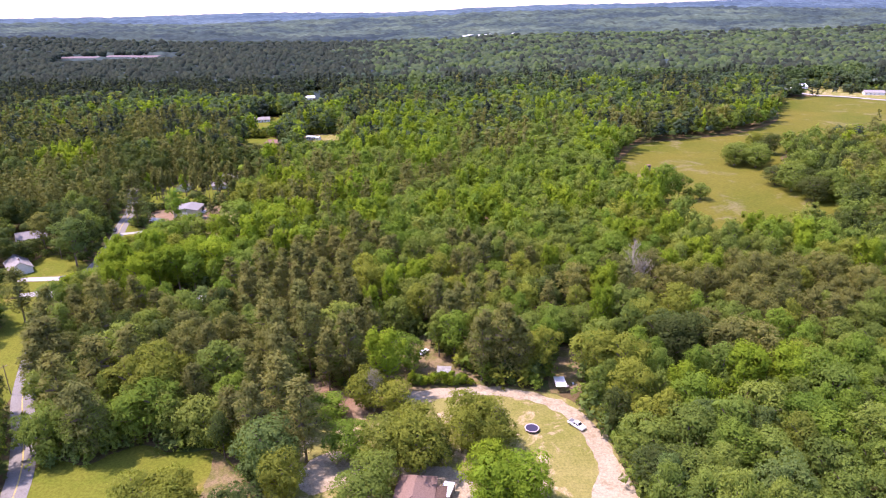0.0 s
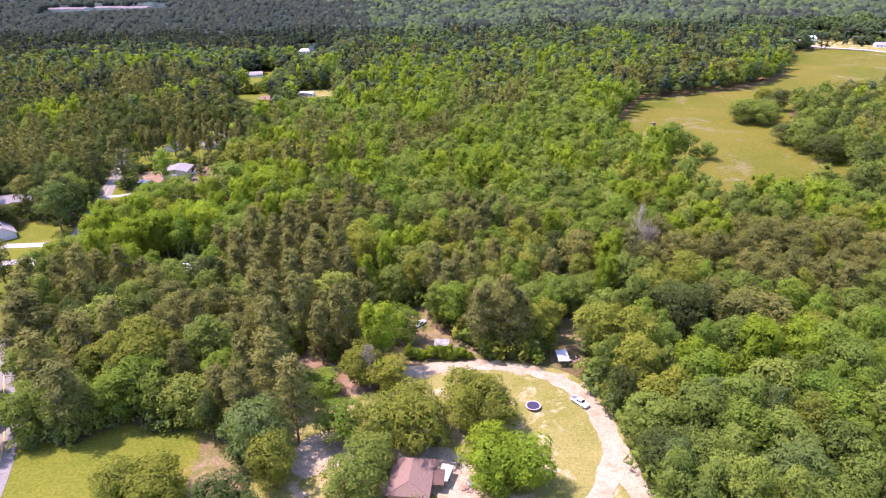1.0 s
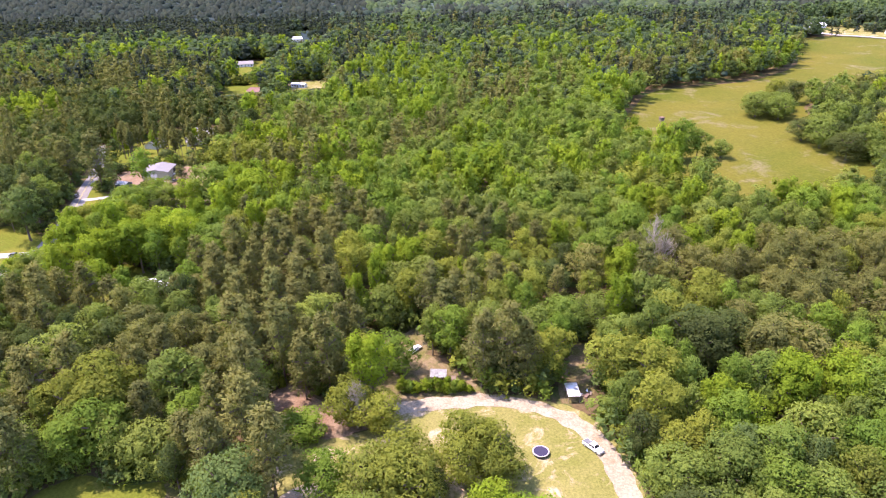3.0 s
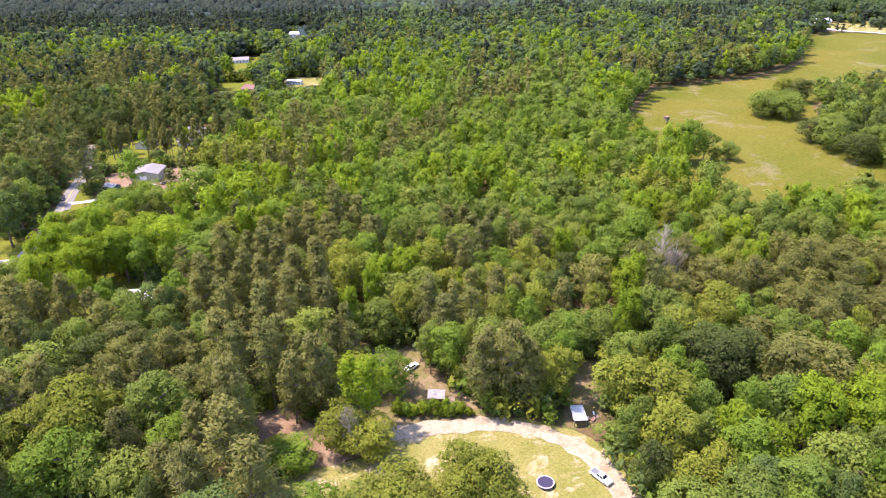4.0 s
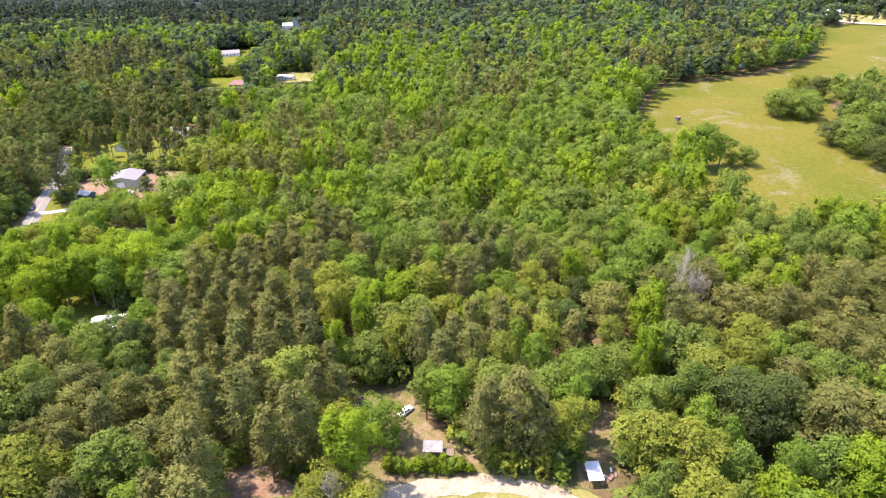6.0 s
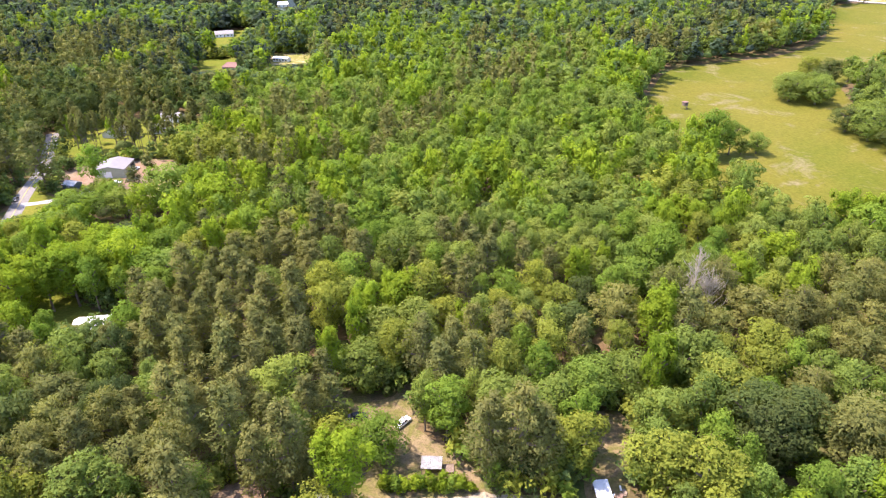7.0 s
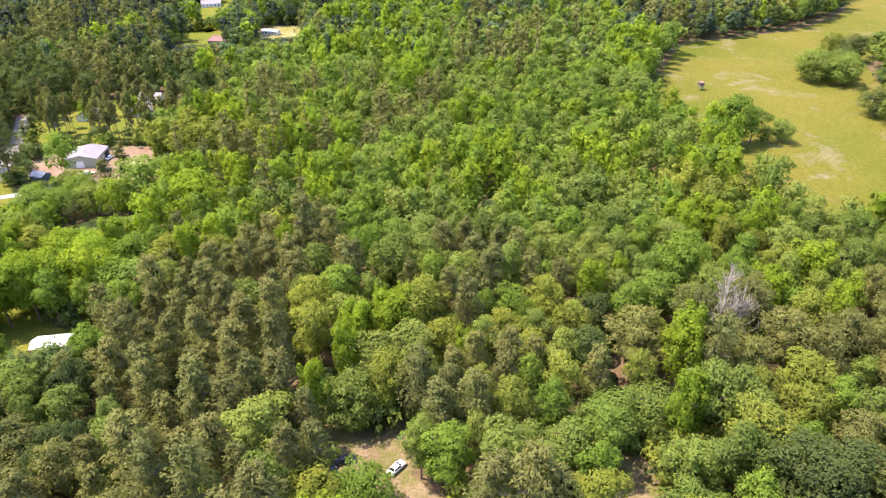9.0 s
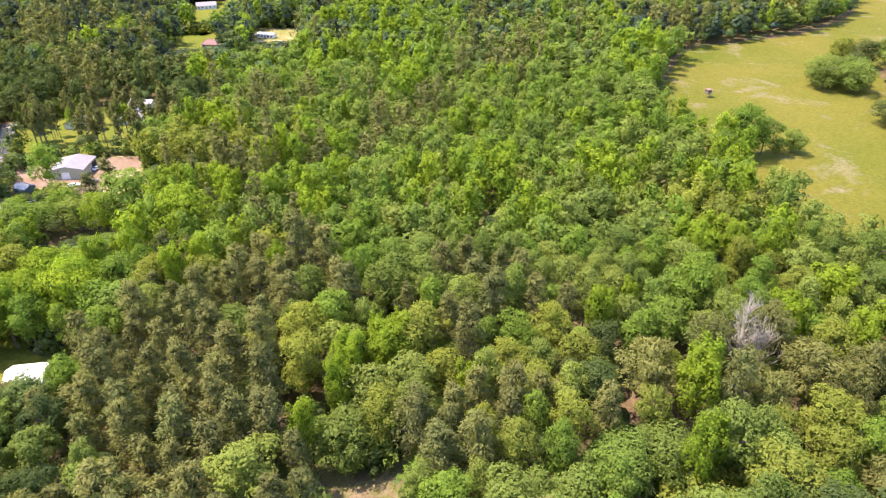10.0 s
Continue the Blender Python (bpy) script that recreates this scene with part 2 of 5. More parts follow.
gx, gy = graded(-4600, 4600, 12, 1.045), graded(-2600, 4700, 12, 1.03)
GX, GY = np.meshgrid(gx, gy)
GZ = land(GX, GY)
nx = len(gx)
ground = obj("ground", np.stack([GX, GY, GZ], -1).reshape(-1, 3), [(j * nx + i, j * nx + i + 1, (j + 1) * nx + i + 1, (j + 1) * nx + i) for j in range(len(gy) - 1) for i in range(nx - 1)], FLOOR)
tagged(ground, "brown and green woodland floor reaching the horizon", "ground", "", "structure")
for p in ground.data.polygons:
    p.use_smooth = True

# ---- clearings ----
FIELD_EDGE = [(103, 440), (124, 480), (134, 500), (158, 546), (194, 566), (256, 590), (314, 644), (350, 714), (392, 796), (441, 822), (520, 775), (600, 700), (520, 600), (400, 560), (330, 530), (262, 508), (243, 478), (236, 446), (226, 430), (226, 400), (222, 362), (204, 330), (168, 306), (139, 302), (126, 316), (116, 340), (118, 372), (112, 395)]
YARD_EDGE = [(-12, 187), (2, 190), (20, 190), (30, 187), (38, 182), (43, 174), (46, 160), (47, 145), (48, 125), (40, 110), (10, 108), (-30, 110), (-46, 122), (-48, 150), (-44, 160), (-36, 172), (-20, 176)]
LAWN_EDGE = [(-112, 100), (-112.5, 151), (-99, 153), (-93, 158), (-87, 161.5), (-78, 158), (-65, 158), (-54, 146), (-51, 135), (-52, 100)]
CLEAR_B = [(-29, 224), (-23, 227), (-15, 222), (-6, 230), (-4, 223), (-5, 214), (-8, 203), (-15, 201), (-22, 203), (-25, 213)]
CLEAR_C = [(33, 186), (34, 200), (37, 213), (43, 217), (48, 213), (47, 203), (42, 190)]
SHED_YARD = [(-29, 192), (-28, 203), (-8, 203), (-6, 211), (3, 204), (8, 199), (10, 188), (-10, 186), (-18, 187)]
ROADSIDE = [(-173, 322), (-176, 336), (-184, 366), (-172, 362), (-160, 348), (-160, 332)]
TRACK_W = [(-50, 190), (-42, 199), (-36, 190), (-26, 185), (-12, 187), (-12, 182), (-25, 174), (-33, 173), (-47, 180)]
WORKS_EDGE = [(-180, 384), (-176, 397), (-138, 405), (-122, 402), (-124, 394), (-136, 388), (-134, 372), (-144, 368), (-152, 378), (-168, 372)]
PINE_LAWN = [(-202, 410), (-130, 411), (-122, 432), (-136, 470), (-170, 478), (-204, 450)]
WORKS_GRASS = [(-180, 386), (-176, 397), (-138, 406), (-128, 399), (-122, 384), (-114, 366), (-120, 356), (-135, 346), (-148, 350), (-150, 368), (-168, 372)]
WORKS_FRONT = [(-158, 380), (-148, 364), (-140, 352), (-130, 344), (-119, 346), (-110, 352), (-100, 350), (-103, 366), (-113, 370), (-122, 366), (-132, 374), (-138, 384), (-146, 384)]
ROAD_W = [(-98, 90), (-111, 139), (-122, 163), (-137, 188), (-152, 222), (-163, 255), (-167, 285), (-171, 312), (-176, 336), (-185, 366), (-194, 400), (-215, 450)]
VERGE_W = [(-119, 110), (-141, 188), (-167, 250), (-171, 300), (-198, 320), (-206, 300), (-200, 262), (-176, 240), (-170, 210), (-150, 170), (-140, 110)]
TENT_LAWN = [(-136, 280), (-119, 275), (-110, 267), (-97, 265), (-93, 258), (-95, 249), (-104, 246), (-116, 245), (-128, 247), (-138, 258)]
LOT_N = [(-134, 652), (-92, 640), (-92, 606), (-122, 600)]
LOT_NW = [(-192, 632), (-166, 640), (-146, 620), (-140, 590), (-172, 590)]
LOT_FAR = [(-185, 850), (-160, 950), (-175, 960), (-200, 860)]
LOT_FAR_W = [(-215, 720), (-190, 760), (-150, 720), (-165, 640), (-180, 640)]
FARM_ROAD = [(440, 930), (442, 880), (447, 840), (480, 812), (505, 782), (620, 680)]
GLADE = [(66, 179), (67, 195), (84, 196), (86, 183), (76, 176)]
FORECOURT = [(27, 178), (29, 193), (43, 193), (44, 178)]
FARM_LAWN = [(449, 850), (451, 925), (490, 935), (545, 880), (600, 790), (634, 702), (614, 694), (512, 788)]
BARE = [(-66, 158), (-55, 149), (-48, 138), (-46, 127), (-62, 124)]
OPEN = [FARM_LAWN, BARE, WORKS_FRONT, WORKS_GRASS, GLADE, FORECOURT, SHED_YARD, ROADSIDE, FIELD_EDGE, YARD_EDGE, LAWN_EDGE, CLEAR_B, CLEAR_C, TRACK_W, WORKS_EDGE, PINE_LAWN, VERGE_W, TENT_LAWN, LOT_N, LOT_NW, LOT_FAR, LOT_FAR_W]
ROADS = [(ROAD_W, 5.0), (FARM_ROAD, 9.0)]
BOXES = [(min(p[0] for p in q), max(p[0] for p in q), min(p[1] for p in q), max(p[1] for p in q)) for q in OPEN]


def road_gap(x, y):
    p, best = Vector((x, y)), 1e9
    for line, w in ROADS:
        for a, b in zip(line, line[1:]):
            a, b = Vector(a), Vector(b)
            s = max(0, min(1, (p - a).dot(b - a) / (b - a).length_squared))
            best = min(best, (p - a - s * (b - a)).length - w)
    return best


def is_open(x, y):
    for q, (xa, xb, ya, yb) in zip(OPEN, BOXES):
        if xa <= x <= xb and ya <= y <= yb and inside(x, y, q):
            return True
    return x < -90 and y < 460 and road_gap(x, y) < 0 or x > 420 and road_gap(x, y) < 0


sheet("hay_field", FIELD_EDGE, FIELD, 0.10, "yellow-green mown hay field with bare tan patches", "field", 9, 1.5)
sheet("yard_lawn", YARD_EDGE, YARD, 0.06, "dry yard grass worn to sand in patches", "lawn", 5, 0.8)
sheet("roadside_lawn", LAWN_EDGE, LAWN, 0.06, "mown green lawn beside the road", "lawn", 6, 0.8)
sheet("bare_patch", [(-66, 158), (-54, 146), (-50, 136), (-56, 130), (-63, 138), (-64, 150)], NEEDLES, 0.10, "bare brown earth at the lawn's edge", "bare ground", 4, 1.2)
sheet("clearing_floor", CLEAR_B, NEEDLES, 0.08, "sandy brown clearing among the trees", "clearing", 4, 0.8)
sheet("clearing_floor", CLEAR_C, NEEDLES, 0.08, "sandy brown clearing behind the carport", "clearing", 4, 0.8)
sheet("shed_yard", SHED_YARD, NEEDLES, 0.07, "brown bare earth round the shed", "bare ground", 4, 0.8)
sheet("roadside_grass", ROADSIDE, LAWN, 0.07, "green grass beside the road", "verge", 6, 0.8)
sheet("clay_track", TRACK_W, CLAY, 0.12, "reddish clay track under the pines", "track", 4, 1.0)
sheet("works_yard", WORKS_EDGE, CLAY, 0.08, "red clay yard round the metal building", "yard", 6, 1.0)
sheet("works_grass", WORKS_GRASS, YARD, 0.055, "dry grass and bare earth round the metal building", "yard", 6, 0.8)
sheet("works_front", WORKS_FRONT, YARD, 0.04, "dry tan grass before the metal building", "yard", 5, 0.8)
sheet("pine_lawn", PINE_LAWN, LAWN, 0.08, "bright grass under thin pines", "lawn", 6, 1.0)
sheet("verge", VERGE_W, LAWN, 0.05, "green roadside verge and front lawns", "verge", 8, 0.8)
sheet("back_lawn", TENT_LAWN, LAWN, 0.08, "dry grass round the white roof", "lawn", 5, 0.8)
for q in (LOT_N, LOT_NW, LOT_FAR, LOT_FAR_W):
    sheet("far_lawn", q, LAWN if q is not LOT_N else YARD, 0.1, "small grass lot among distant trees", "lawn", 9, 1.2)
strip("driveway", [(-14, 184), (-4, 186.2), (9, 187.6), (20, 186.4), (29, 182.6), (36, 176.4), (40, 169), (42, 160), (42.4, 150), (39.5, 141), (34, 130), (24, 118)], 5.4, DIRT, 0.16, "pale sandy dirt driveway curving round the yard", "driveway", 1.2)
strip("driveway", [(42.4, 150), (44, 142), (46, 132), (52, 118)], 6.0, DIRT, 0.20, "pale sandy dirt branch of the driveway", "driveway", 1.2)
sheet("house_apron", [(-40, 150), (-31, 158), (-22, 152), (-10, 150), (0, 150), (6, 144), (7, 132), (2, 128), (-14, 146), (-26, 144), (-36, 140)], DIRT, 0.12, "bare sandy ground beside the house", "bare ground", 4, 1.2)
sheet("footpath", [(4, 200), (7, 199), (11, 188), (6, 188)], NEEDLES, 0.14, "brown bare path to the shed", "path", 3, 0.4)
strip("road", ROAD_W, 6.6, ASPHALT, 0.14, "worn grey two-lane asphalt road", "road")
for s in (-0.12, 0.12):
    strip("centre_line", [(x + s, y) for x, y in ROAD_W], 0.12, YELLOW, 0.20, "faded yellow centre line", "road marking")
strip("driveway", [(-166, 289), (-180, 288), (-197, 287)], 5, CONCRETE, 0.16, "pale concrete driveway to a house", "driveway", 0.5)
strip("driveway", [(-162, 262), (-174, 271), (-186, 268)], 6, CONCRETE, 0.16, "pale concrete driveway to a house", "driveway", 0.5)
strip("driveway", [(-180, 352), (-168, 356), (-150, 372)], 4, CONCRETE, 0.16, "pale gravel driveway to the metal building", "driveway", 0.6)
sheet("farm_lawn", FARM_LAWN, YARD, 0.1, "dry grass round the houses by the farm road", "lawn", 9, 1.2)
strip("farm_road", FARM_ROAD, 8, CONCRETE, 0.3, "pale gravel farm road beside the field", "road", 0.8)


def limb(bm, a, b, ra, rb, sides=6):
    a, b = Vector(a), Vector(b)
    q = (b - a).to_track_quat("Z", "Y")
    rings = []
    for p, r in ((a, ra), (b, rb)):
        rings.append([bm.verts.new(p + q @ Vector((r * math.cos(2 * math.pi * k / sides), r * math.sin(2 * math.pi * k / sides), 0))) for k in range(sides)])
    for k in range(sides):
        bm.faces.new((rings[0][k], rings[0][(k + 1) % sides], rings[1][(k + 1) % sides], rings[1][k]))
    return rings


# ---- built things ----
KEEP = []   # ground that buildings take up: x, y, radius


def box(bm, x0, x1, y0, y1, z0, z1, bevel=0.0):
    r = bmesh.ops.create_cube(bm, size=1)
    bmesh.ops.transform(bm, matrix=Matrix.Translation(((x0 + x1) / 2, (y0 + y1) / 2, (z0 + z1) / 2)) @ Matrix.Diagonal((x1 - x0, y1 - y0, z1 - z0, 1)), verts=r["verts"])
    if bevel:
        bmesh.ops.bevel(bm, geom=list({e for v in r["verts"] for e in v.link_edges}), offset=bevel, segments=2, affect="EDGES")


def part(name, bm, mat, parent, label=""):
    me = bpy.data.meshes.new(name)
    bm.to_mesh(me)
    bm.free()
    me.materials.append(mat)
    ob = new(name, me)
    ob.parent = parent
    if label:
        ob["label"] = label
    return ob


def boxpart(name, dims, mat, parent, label="", bevel=0.0):
    bm = bmesh.new()
    box(bm, *dims, bevel)
    return part(name, bm, mat, parent, label)


def thing(name, x, y, turn, label, category, group="", keep=0.0, lift=0.0):
    ob = new(name)
    ob.empty_display_size = 0.2
    ob.matrix_basis = pose(x, y, float(land(x, y)) + lift, 0, 0, turn)
    if keep:
        KEEP.append((x, y, keep))
    return tagged(ob, label, category, group)


def prism(bm, outline, y0, y1):
    """A side outline in x and z, drawn out from y0 to y1."""
    a = [bm.verts.new((x, y0, z)) for x, z in outline]
    b = [bm.verts.new((x, y1, z)) for x, z in outline]
    n = len(outline)
    bm.faces.new(a)
    bm.faces.new(b[::-1])
    for i in range(n):
        bm.faces.new((a[i], b[i], b[(i + 1) % n], a[(i + 1) % n]))
    bmesh.ops.recalc_face_normals(bm, faces=bm.faces)


def quad(bm, *pts):
    bm.faces.new([bm.verts.new(p) for p in pts])


def wheel(x, y, parent, r=0.38):
    bm = bmesh.new()
    bmesh.ops.create_cone(bm, cap_ends=True, segments=20, radius1=r, radius2=r, depth=0.25, matrix=pose(x, y, r, 90, 0, 0))
    bmesh.ops.bevel(bm, geom=[e for e in bm.edges if len(e.link_faces) == 2 and e.calc_face_angle(0) > 1], offset=0.05, segments=2, affect="EDGES")
    t = part("wheel", bm, RUBBER, parent, "black rubber tyre")
    bm = bmesh.new()
    s = 1 if y > 0 else -1
    bmesh.ops.create_cone(bm, cap_ends=True, segments=16, radius1=r * 0.6, radius2=r * 0.5, depth=0.06, matrix=pose(x, y + s * 0.125, r, -90 * s, 0, 0))
    part("rim", bm, STEEL, t, "steel wheel rim")


def vehicle(name, x, y, turn, paint, label, pickup=False):
    """A car or pickup, nose to +x."""
    ob = thing(name, x, y, turn, label, "pickup" if pickup else "car", "parked vehicles", 3, 0.16)
    L, W = (5.7, 0.98) if pickup else (4.6, 0.9)
    f, r = L / 2, -L / 2
    bm = bmesh.new()
    if pickup:
        prism(bm, [(r, 0.5), (r, 1.1), (r + 0.06, 1.14), (0.15, 1.14), (0.9, 1.16), (f - 0.3, 1.08), (f - 0.05, 0.95), (f, 0.5), (f - 0.2, 0.4), (r + 0.2, 0.4)], -W, W)
    else:
        prism(bm, [(r, 0.45), (r + 0.03, 0.88), (r + 0.15, 0.95), (r + 0.9, 0.98), (0.8, 0.98), (f - 0.35, 0.82), (f - 0.05, 0.7), (f, 0.4), (f - 0.2, 0.28), (r + 0.2, 0.28)], -W, W)
    bmesh.ops.bevel(bm, geom=[e for e in bm.edges if e.calc_face_angle(0) > 0.4], offset=0.06, segments=2, affect="EDGES")
    body = part("body", bm, paint, ob)
    c0, c1, t0, t1, zb, zt = (-0.75, 1.35, -0.55, 0.75, 1.1, 1.78) if pickup else (-1.7, 1.1, -1.05, 0.35, 0.93, 1.42)
    bm = bmesh.new()
    w2 = W * 0.93
    w3 = W * 0.76
    lo = [bm.verts.new(p) for p in ((c0, -w2, zb), (c1, -w2, zb), (c1, w2, zb), (c0, w2, zb))]
    hi = [bm.verts.new(p) for p in ((t0, -w3, zt), (t1, -w3, zt), (t1, w3, zt), (t0, w3, zt))]
    for i in range(4):
        bm.faces.new((lo[i], lo[(i + 1) % 4], hi[(i + 1) % 4], hi[i]))
    bm.faces.new(hi)
    bm.faces.new(lo[::-1])
    bmesh.ops.bevel(bm, geom=list(bm.edges), offset=0.05, segments=2, affect="EDGES")
    part("cabin", bm, paint, ob)

    def pane(nm, a, b, c, d, out):
        bm = bmesh.new()
        m = (Vector(a) + Vector(b) + Vector(c) + Vector(d)) / 4
        pts = [m + (Vector(p) - m) * 0.84 + Vector(out) * 0.02 for p in (a, b, c, d)]
        quad(bm, *pts)
        bmesh.ops.solidify(bm, geom=bm.faces[:], thickness=0.015)
        part(nm, bm, GLASS, ob, "dark window glass")

    pane("windscreen", (c1, -w2, zb), (c1, w2, zb), (t1, w3, zt), (t1, -w3, zt), (1, 0, 0.5))
    pane("rear_window", (c0, w2, zb), (c0, -w2, zb), (t0, -w3, zt), (t0, w3, zt), (-1, 0, 0.5))
    for s in (-1, 1):
        mid, mt = (c0 + c1) / 2, (t0 + t1) / 2
        pane("side_window", (c0, s * w2, zb), (mid, s * w2, zb), (mt, s * w3, zt), (t0, s * w3, zt), (0, s, 0.3))
        pane("side_window", (mid, s * w2, zb), (c1, s * w2, zb), (t1, s * w3, zt), (mt, s * w3, zt), (0, s, 0.3))
        boxpart("headlight", (f - 0.12, f + 0.01, s * W * 0.78 - 0.16, s * W * 0.78 + 0.16, 0.68, 0.82), STEEL, ob, "clear headlight", 0.02)
        boxpart("mirror", (c1 - 0.35, c1 - 0.2, s * (W + 0.1) - 0.08, s * (W + 0.1) + 0.08, zb + 0.02, zb + 0.18), paint, ob, "", 0.02)
        for wx in (f - 0.95, r + 1.0):
            wheel(wx, s * (W - 0.1), ob, 0.40 if pickup else 0.33)
    boxpart("bumper", (f - 0.05, f + 0.1, -W, W, 0.45, 0.62), STEEL if pickup else paint, ob, "", 0.03)
    boxpart("bumper", (r - 0.1, r + 0.05, -W, W, 0.45, 0.62), STEEL if pickup else paint, ob, "", 0.03)
    if pickup:
        boxpart("bed_liner", (r + 0.12, c0 - 0.1, -W + 0.12, W - 0.12, 1.146, 1.16), CAR_GREY, ob, "dark grey bed floor")
        boxpart("tool_box", (c0 - 0.55, c0 - 0.12, -W + 0.14, W - 0.14, 1.16, 1.38), STEEL, ob, "bare metal tool box", 0.02)
    return ob


def opening(kind, wall_y, out, x, w, z0, z1, parent, mat=None):
    """A window or a door set in a wall that faces out along y."""
    y0, y1 = sorted((wall_y - out * 0.02, wall_y + out * 0.07))
    fr = boxpart(kind, (x - w / 2 - 0.09, x + w / 2 + 0.09, y0, y1, z0 - 0.09, z1 + 0.09), WHITE, parent, "white-framed " + kind, 0.01)
    y0, y1 = sorted((wall_y + out * 0.05, wall_y + out * 0.085))
    if kind == "window":
        for s in (-1, 1):
            boxpart("pane", (x + s * w / 4 - w * 0.22, x + s * w / 4 + w * 0.22, y0, y1, z0, z1), GLASS, fr, "dark glass pane")
    else:
        boxpart("door_leaf", (x - w / 2, x + w / 2, y0, y1, z0, z1), mat or TIMBER, fr, "closed door leaf")


def gable_roof(ob, lx, ly, eave, ridge, mat, ribs=0.0, over=0.5, hip=0.0):
    """Two slopes with thickness, ridge along x; ribs: spacing of raised seams."""
    for s in (-1, 1):
        bm = bmesh.new()
        slope = (ridge - eave) / (ly / 2)
        ze = eave - over * slope
        a, b = -lx / 2 - over, lx / 2 + over
        top = [(a + hip, 0, ridge), (b - hip, 0, ridge), (b, s * (ly / 2 + over), ze), (a, s * (ly / 2 + over), ze)]
        quad(bm, *(top if s < 0 else top[::-1]))
        bmesh.ops.recalc_face_normals(bm, faces=bm.faces)
        bmesh.ops.solidify(bm, geom=bm.faces[:], thickness=0.14)
        side = part("roof_slope", bm, mat, ob)
        for i in range(int((b - a) / ribs) + 1 if ribs else 0):
            bm = bmesh.new()
            x = a + 0.03 + (b - a - 0.06) * i / int((b - a) / ribs)
            n = Vector((0, s * slope, 1)).normalized() * 0.09
            p, q = Vector((x, 0, ridge)), Vector((x, s * (ly / 2 + over), ze))
            w, t = Vector((0.04, 0, 0)), Vector((0.02, 0, 0))
            lo, hi = [bm.verts.new(v) for v in (p - w, p - t + n, p + t + n, p + w)], [bm.verts.new(v) for v in (q - w, q - t + n, q + t + n, q + w)]
            for k in range(3):
                bm.faces.new((lo[k], lo[k + 1], hi[k + 1], hi[k]))
            part("seam", bm, mat, side)
    if hip:
        for s in (-1, 1):
            bm = bmesh.new()
            x = s * (lx / 2 + over)
            quad(bm, (x - s * hip, 0, ridge + 0.005), (x, ly / 2 + over, ze + 0.005), (x, -ly / 2 - over, ze + 0.005))
            bmesh.ops.recalc_face_normals(bm, faces=bm.faces)
            bmesh.ops.solidify(bm, geom=bm.faces[:], thickness=0.12)
            part("roof_hip", bm, mat, ob)
    bm = bmesh.new()
    prism(bm, [(-0.22, -0.06), (0, 0.12), (0.22, -0.06), (0, 0.02)], -lx / 2 - over + hip, lx / 2 + over - hip)
    bmesh.ops.transform(bm, matrix=pose(0, 0, ridge + 0.02, 0, 0, 90), verts=bm.verts)
    part("ridge_cap", bm, mat, ob)


def house(name, x, y, turn, lx, ly, eave, ridge, roof, wall, label, category="house", ribs=0.0, hip=0.0, chimney=False, windows=3, porch=False, over=0.5):
    ob = thing(name, x, y, turn, label, category, "", max(lx, ly) * 0.62)
    bm = bmesh.new()
    pts = [(-ly / 2, -0.3), (-ly / 2, eave), (0, ridge - 0.1 if not hip else eave), (ly / 2, eave), (ly / 2, -0.3)]
    prism(bm, pts, -lx / 2, lx / 2)
    bmesh.ops.transform(bm, matrix=pose(0, 0, 0, 0, 0, 90), verts=bm.verts)
    part("wall", bm, wall, ob)
    gable_roof(ob, lx, ly, eave, ridge, roof, ribs, over, hip)
    for out in (-1, 1):
        for i in range(windows):
            wx = -lx / 2 + lx * (i + 0.5) / windows
            if i == windows // 2:
                opening("door", out * ly / 2, out, wx, 0.95, 0.1, 2.15, ob)
            else:
                opening("window", out * ly / 2, out, wx, 1.3, 0.95, 2.2, ob)
    if chimney:
        ch = boxpart("chimney", (lx * 0.2, lx * 0.2 + 0.9, -0.3, 0.5, eave, ridge + 0.9), BRICKWALL, ob, "brick chimney", 0.02)
        boxpart("chimney_cap", (lx * 0.2 - 0.08, lx * 0.2 + 0.98, -0.38, 0.58, ridge + 0.9, ridge + 1.0), CONCRETE, ch, "concrete cap")
    if porch:
        boxpart("porch_roof", (-lx / 2 + 1, lx / 2 - 1, -ly / 2 - 2.8, -ly / 2 - 0.5, eave - 0.45, eave - 0.33), roof, ob, "low porch roof")
        for i in range(4):
            px_ = -lx / 2 + 1.2 + (lx - 2.4) * i / 3
            boxpart("porch_post", (px_ - 0.07, px_ + 0.07, -ly / 2 - 2.7, -ly / 2 - 2.56, -0.2, eave - 0.45), WHITE, ob, "white porch post")
    return ob


